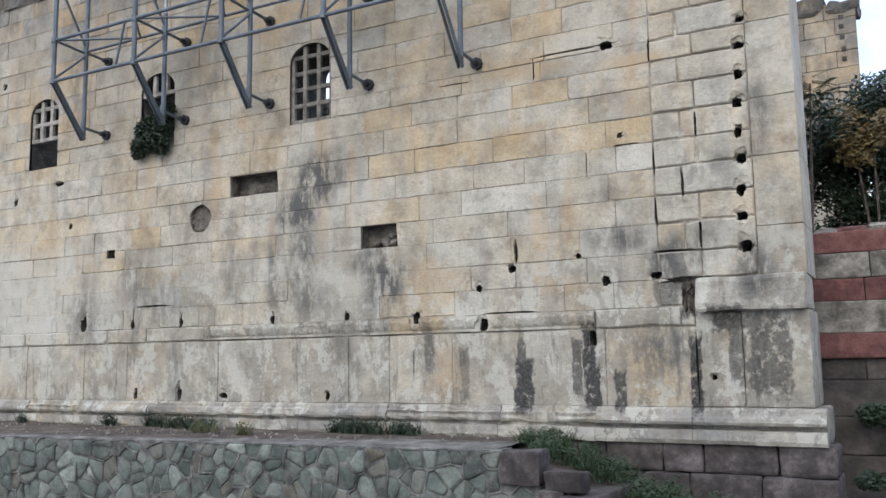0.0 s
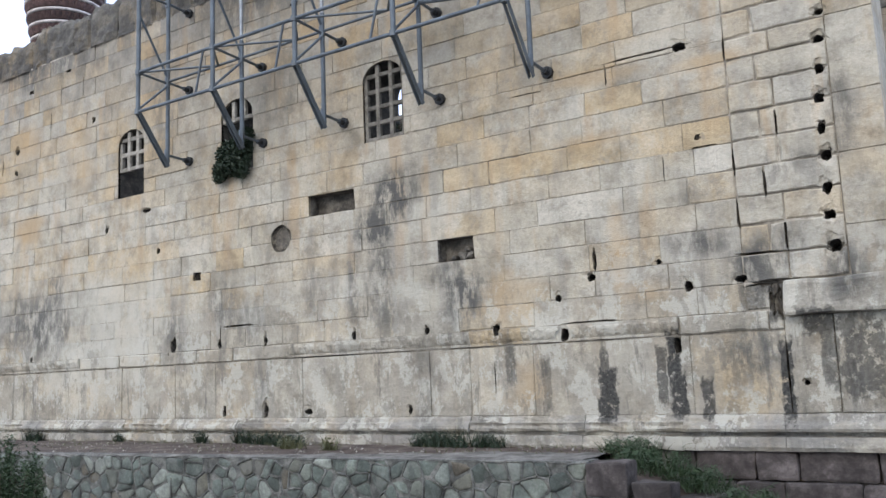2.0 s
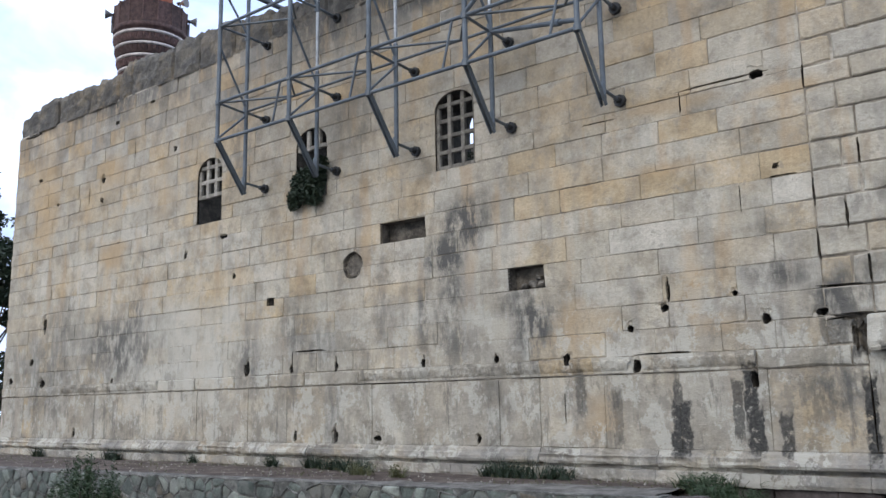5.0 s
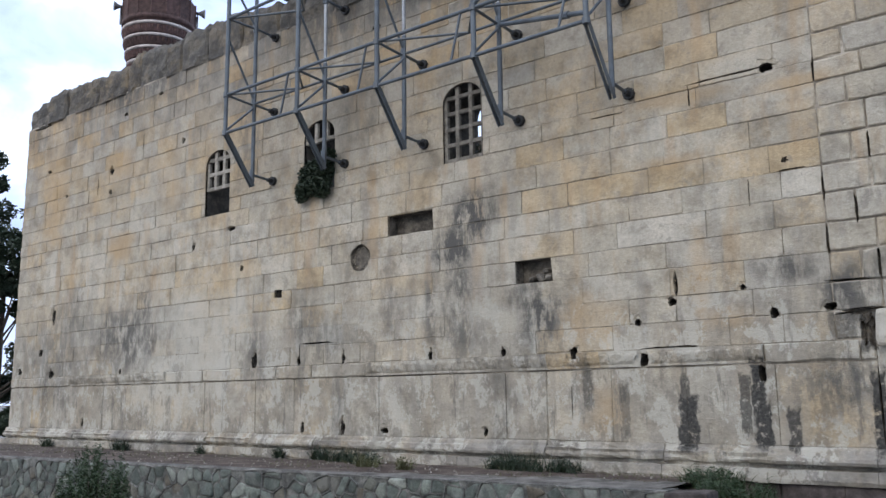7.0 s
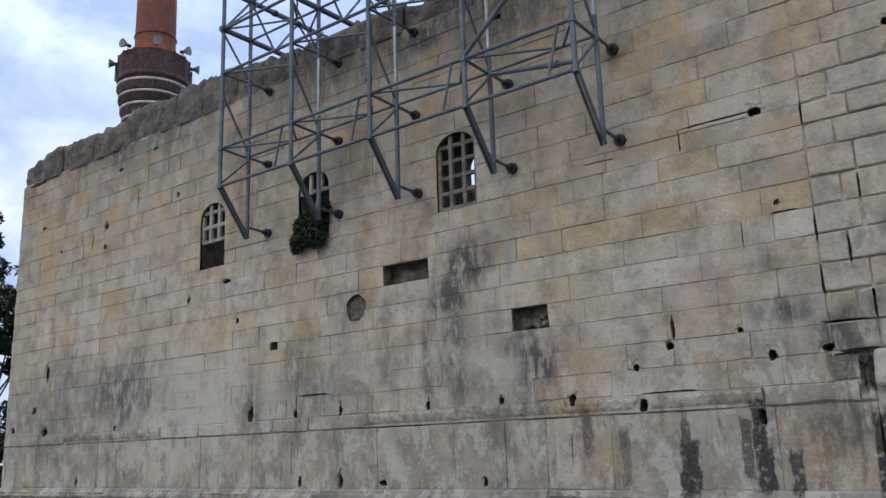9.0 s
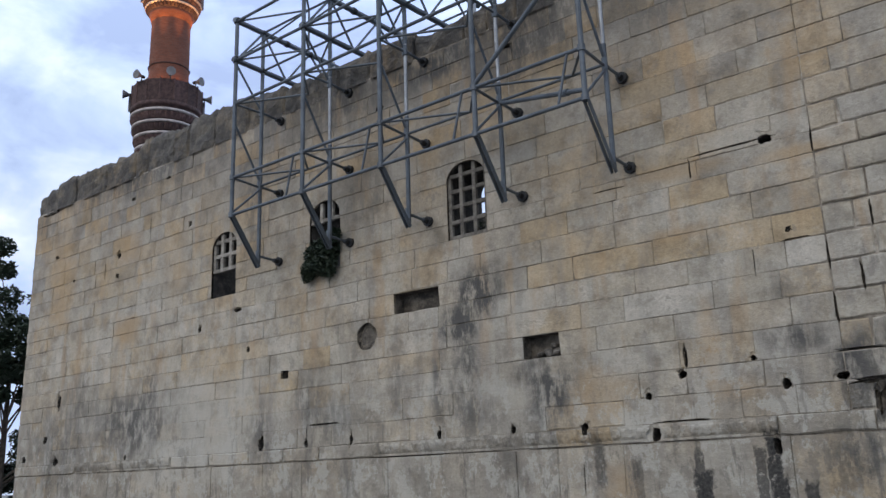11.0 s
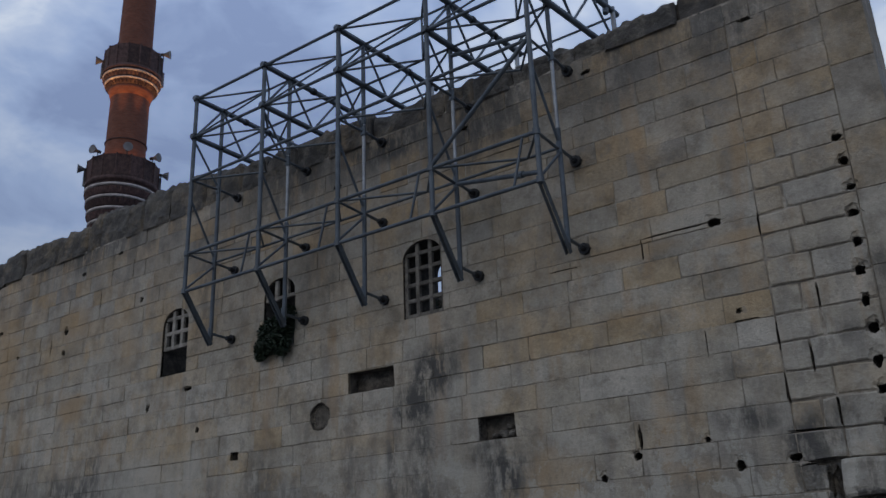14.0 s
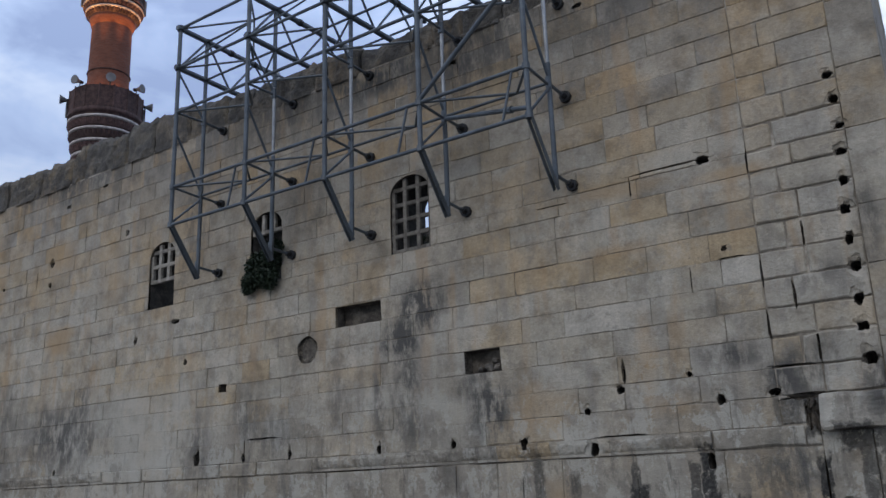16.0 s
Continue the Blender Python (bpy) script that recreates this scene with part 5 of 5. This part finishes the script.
for x, y, z, r, h, c, mat, lab in ((-0.9, 4.6, 3.5, 1.1, 2.6, 14000, LEAF_DARK, "dense dark green shrub behind the wall corner"), (0.4, 4.9, 3.5, 1.2, 2.7, 14000, LEAF_DARK, "dense dark green shrub above the rocks"), (-0.4, 4.1, 5.0, 0.7, 1.0, 1800, LEAF_RUST, "shrub with rust-tinged leaves above the rocks"), (0.4, 6.2, 5.3, 1.0, 1.0, 4500, LEAF_DARK, "dark shrub below the tiled roof")):
    spots = [((x + RG.uniform(-0.75, 0.75) * r, y + RG.uniform(-0.4, 0.4) * r, z - 0.3 + h * RG.uniform(0.0, 1.1)), (r * 0.4, r * 0.4, h * 0.26), c // 16) for _ in range(16)]
    v, f = leaf_cloud(RG, spots, 0.06)
    base = 3.15 + 0.1 * (y - 1.8)
    plant("shrub", lab, "shrub", v, f, mat, [((x + d, y, base - 0.1), (x + d * 3, y, z + h * 0.6), 0.03) for d in (-0.12, 0.0, 0.13)], "shrubs behind the corner", (x, y, base))

v, f = fronds(RG, (-1.35, 3.1, 6.0), 22, 0.95, 0.35, 0.034)
for bx, bz, c in ((-1.3, 5.6, 10), (-1.1, 5.25, 9), (-1.45, 6.35, 10)):
    v2, f2 = fronds(RG, (bx, 3.1, bz), c + 4, 0.8, 0.25, 0.034)
    f += [tuple(k + len(v) for k in q) for q in f2]
    v += v2
plant("ailanthus_sapling", "young tree with long feathered dark green leaves", "tree", v, f, LEAF_GREEN, [((-1.5, 3.2, 3.25), (-1.35, 3.1, 6.3), 0.035)], at=(-1.5, 3.2, 3.25))

v, f = leaf_cloud(RG, [((-0.6, 1.15, 0.35), (0.32, 0.2, 0.2), 700), ((-0.2, 1.1, 0.25), (0.3, 0.2, 0.25), 500), ((-0.7, 0.75, -0.6), (0.25, 0.2, 0.16), 420)], 0.045)
plant("wall_weed", "dark weeds growing from the joints of the banded wall", "weeds", v, f, LEAF_DARK, at=(-0.6, 1.3, 0.3))

north = tagged(new("wall_north", None), "second weathered marble temple wall across the ruin", "wall", kind="structure")
part("wall_core", box((-29.0, 15.12, GROUND), (-0.9, 16.0, 12.2)), CORE, north)
for k in range(22):
    z0 = 0.6 + k * 0.53
    if z0 > 12.0:
        break
    xa = -0.84
    for w in (0.62 + 0.3 * (k % 2), 0.9, 1.0, 1.1):
        part_mesh("ashlar_block", stone_mesh(xa - w, xa, z0, z0 + 0.53, 15.0 + RNG.uniform(-0.01, 0.01), 15.13, MARBLE), north)
        xa -= w
for k in range(3):
    part("coping_stone", rough_block((-3.6 + k * 0.95, 14.95, 11.9), (-2.65 + k * 0.95, 16.0, 12.75 - 0.2 * k), 0.14, cuts=3, amp=0.09, seed=60 + k), MARBLE_TOP, north)
# near-black blocks on the face imitate the shade in a row of sockets
for k, (x, z) in enumerate(((-1.27, 11.75), (-1.27, 11.45), (-1.27, 11.1), (-1.25, 10.72), (-1.25, 10.4))):
    part("clamp_socket", box((x - 0.07, 14.975, z - 0.07), (x + 0.07, 15.02, z + 0.07)), RECESS_SHADE, north)

house = thing("house", "distant house with a red tiled roof", "house", at=(2.0, 32.0, 0.0))
part("wall", box((-3.2, 0.0, GROUND), (8.0, 6.0, 13.4)), GREY_STONE, house)
rv, rf = [], []
for r in range(14):
    for c in range(48):
        x, y = -3.5 + c * 0.24, -0.4 + r * 0.3
        za, zb = 12.6 + r * 0.17, 12.6 + (r + 1) * 0.17
        n = len(rv)
        rv += [(x, y, za + 0.03), (x + 0.12, y, za + 0.1), (x + 0.235, y, za + 0.03), (x, y + 0.32, zb), (x + 0.12, y + 0.32, zb + 0.07), (x + 0.235, y + 0.32, zb)]
        rf += [(n, n + 1, n + 4, n + 3), (n + 1, n + 2, n + 5, n + 4)]
part_mesh("roof", mesh_of("roof", rv, rf, ROOF_TILE), house)

# ---- the minaret ----
MX, MY = -38.74, 10.8
minaret = thing("minaret", "red brick minaret with two striped balconies and a lead cone", "minaret", at=(MX, MY, GROUND))


def turned(name, profile, material, label="", n=48, parent=minaret, uv=False, flat=False):
    verts, faces = lathe([(r, z - GROUND) for r, z in profile], n)
    me = mesh_of(name, verts, faces, material, not flat)
    if uv:
        layer = me.uv_layers.new(name="UVMap")
        for p in me.polygons:
            for li in p.loop_indices:
                co = me.vertices[me.loops[li].vertex_index].co
                a = math.atan2(co.y, co.x) / (2 * math.pi)
                if p.center.y < 0 and p.center.x < 0 and a > 0.4:
                    a -= 1
                layer.data[li].uv = (a * 6.3, co.z)
    return part_mesh(name, me, parent, label)


turned("lower_shaft", [(1.25, GROUND), (1.18, 18.0), (1.16, 19.0)], BRICK, uv=True)
turned("middle_shaft", [(1.08, 20.9), (1.06, 23.5), (1.03, 26.6)], BRICK, "red brick shaft lit orange at its foot", uv=True)
turned("upper_shaft", [(0.95, 27.4), (0.9, 33.95)], BRICK, uv=True)


def balcony(z0, z1, z2, z3, r0, r1, steps):
    """z0 to z1 corbels, z1 to z2 the rim, z2 to z3 the parapet."""
    bal = new("balcony")
    bal.parent = minaret
    for k in range(steps):
        t0, t1 = k / steps, (k + 1) / steps
        ra, rb = r0 + (r1 - r0) * t0 ** 0.8, r0 + (r1 - r0) * t1 ** 0.8
        za, zb = z0 + (z1 - z0) * t0, z0 + (z1 - z0) * t1
        h = zb - za
        white = k % 2 == 1
        if white:
            turned("white_ring", [(ra - 0.02, za + h * 0.1), (rb + 0.02, za + h * 0.15), (rb + 0.03, za + h * 0.5), (rb - 0.02, za + h * 0.58), (ra - 0.04, za + h * 0.6)], WHITE_BAND, "pale stucco ring", parent=bal)
            turned("ring_backing", [(ra - 0.05, za + h * 0.4), (rb - 0.05, zb + 0.02)], BRICK_DARK, parent=bal)
        else:
            verts, faces = [], []
            n = 40
            for q in range(n):
                a0, a1, am = 2 * math.pi * q / n, 2 * math.pi * (q + 0.96) / n, 2 * math.pi * (q + 0.48) / n
                i = len(verts)
                verts += [(ra * math.cos(a0), ra * math.sin(a0), za - GROUND - 0.05), (ra * math.cos(a1), ra * math.sin(a1), za - GROUND - 0.05), (rb * math.cos(a0), rb * math.sin(a0), zb - GROUND), (rb * math.cos(a1), rb * math.sin(a1), zb - GROUND), ((rb + 0.09) * math.cos(am), (rb + 0.09) * math.sin(am), zb - GROUND - 0.04)]
                faces += [(0 + i, 1 + i, 4 + i), (0 + i, 4 + i, 2 + i), (1 + i, 3 + i, 4 + i), (2 + i, 4 + i, 3 + i)]
            part_mesh("saw_tooth_ring", mesh_of("saw_tooth_ring", verts, faces, BRICK_DARK), bal, "dark saw-tooth brick ring")
            turned("ring_backing", [(ra - 0.06, za - 0.02), (rb - 0.02, zb + 0.02)], BRICK_DARK, parent=bal)
    turned("rim", [(r1 - 0.1, z1), (r1 + 0.03, z1 + 0.03), (r1 + 0.03, z2 - 0.02), (r1 - 0.05, z2), (0.6, z2)], BRICK_DARK, parent=bal)
    n = 16
    for q in range(n):
        a0, a1 = 2 * math.pi * q / n, 2 * math.pi * (q + 1) / n
        am = (a0 + a1) / 2
        bm = bmesh.new()
        for a, b, ri, ro in ((a0 + 0.015, a1 - 0.015, r1 - 0.05, r1),):
            p = [(r * math.cos(t), r * math.sin(t)) for r in (ri, ro) for t in (a, b)]
            vs = [bm.verts.new((x, y, z - GROUND)) for z in (z2, z3) for x, y in p]
            for fc in ((0, 1, 3, 2), (4, 6, 7, 5), (0, 4, 5, 1), (2, 3, 7, 6), (0, 2, 6, 4), (1, 5, 7, 3)):
                bm.faces.new([vs[i] for i in fc])
        bmesh.ops.recalc_face_normals(bm, faces=bm.faces)
        part("parapet_panel", bm, BRICK_DARK, bal)
        part("parapet_post", tube(((r1 + 0.01) * math.cos(a0), (r1 + 0.01) * math.sin(a0), z2 - GROUND), ((r1 + 0.01) * math.cos(a0), (r1 + 0.01) * math.sin(a0), z3 - GROUND + 0.04), 0.045, 6), BRICK_DARK, bal)
    return bal


balcony(17.5, 20.6, 20.9, 22.1, 1.24, 1.84, 10)
balcony(26.7, 27.5, 27.75, 29.0, 1.22, 1.56, 4)
turned("orange_neck_band", [(1.03, 26.15), (1.08, 26.2), (1.16, 26.5), (1.24, 26.7), (1.0, 26.74)], BRICK, "orange-lit brick band under the upper balcony", uv=True)
turned("shaft_collar", [(1.06, 23.35), (1.12, 23.4), (1.06, 23.45)], BRICK_DARK)
turned("cone_eave", [(0.9, 33.65), (1.08, 33.7), (1.09, 33.85), (0.9, 33.9)], BRICK_DARK)
turned("cone", [(1.0, 33.85), (0.96, 34.2), (0.62, 37.6), (0.60, 37.85), (0.3, 40.2), (0.03, 42.3)], LEAD, "dark grey lead-sheathed cone", n=14, flat=True)


def horn(z, a, r, aim):
    """A horn loudspeaker clamped to a balcony parapet."""
    top = thing("horn_loudspeaker", "grey horn loudspeaker on the minaret balcony", "loudspeaker", "minaret loudspeakers", at=(MX + r * math.cos(a), MY + r * math.sin(a), z))
    d = Vector((math.cos(aim), math.sin(aim), -0.05)).normalized()
    part("bracket", tube((0, 0, -0.45), (0, 0, 0.02), 0.03, 6), BLACK_STEEL, top)
    part("driver", tube(-d * 0.16, d * 0.02, 0.09, 10), BLACK_STEEL, top)
    part("horn", tube(d * 0.02, d * 0.38, 0.06, 16, 0.25), SPEAKER, top)


TOCAM = math.atan2(-14 - MY, 0 - MX)
for off, z, r in ((1.45, 21.8, 1.95), (-1.45, 21.65, 1.92), (0.05, 22.4, 1.8), (0.9, 22.35, 1.8), (-0.85, 22.35, 1.8), (1.25, 29.2, 1.62), (-1.5, 28.4, 1.62)):
    horn(z, TOCAM + off, r, TOCAM + off)
for off, z in ((1.62, 21.0), (-1.62, 21.0), (1.62, 27.6), (-1.62, 27.6)):
    r = 1.91 if z < 25 else 1.62
    box_ob = thing("column_loudspeaker", "slim pale column loudspeaker on the balcony side", "loudspeaker", "minaret loudspeakers", at=(MX + r * math.cos(TOCAM + off), MY + r * math.sin(TOCAM + off), z))
    part("case", rough_block((-0.06, -0.06, -0.2), (0.06, 0.06, 0.75), 0.015, cuts=0, amp=0.0), SPEAKER, box_ob)

# warm floodlights behind the parapet: small ones wash the foot of the shaft, spots aim up at the neck
for off in (-1.2, -0.4, 0.4, 1.2):
    a = TOCAM + off
    lamp = new("balcony_floodlight", bpy.data.lights.new("balcony_floodlight", "POINT"))
    lamp.data.energy, lamp.data.color, lamp.data.shadow_soft_size = 8, (1.0, 0.42, 0.12), 0.05
    lamp.location = (MX + 1.3 * math.cos(a), MY + 1.3 * math.sin(a), 22.3)
    spot = new("balcony_spotlight", bpy.data.lights.new("balcony_spotlight", "SPOT"))
    spot.data.energy, spot.data.color, spot.data.shadow_soft_size = 3200, (1.0, 0.45, 0.15), 0.05
    spot.data.spot_size, spot.data.spot_blend = radians(22), 0.6
    spot.matrix_world = look((MX + 1.62 * math.cos(a), MY + 1.62 * math.sin(a), 22.3), (MX + 1.5 * math.cos(a), MY + 1.5 * math.sin(a), 27.2))
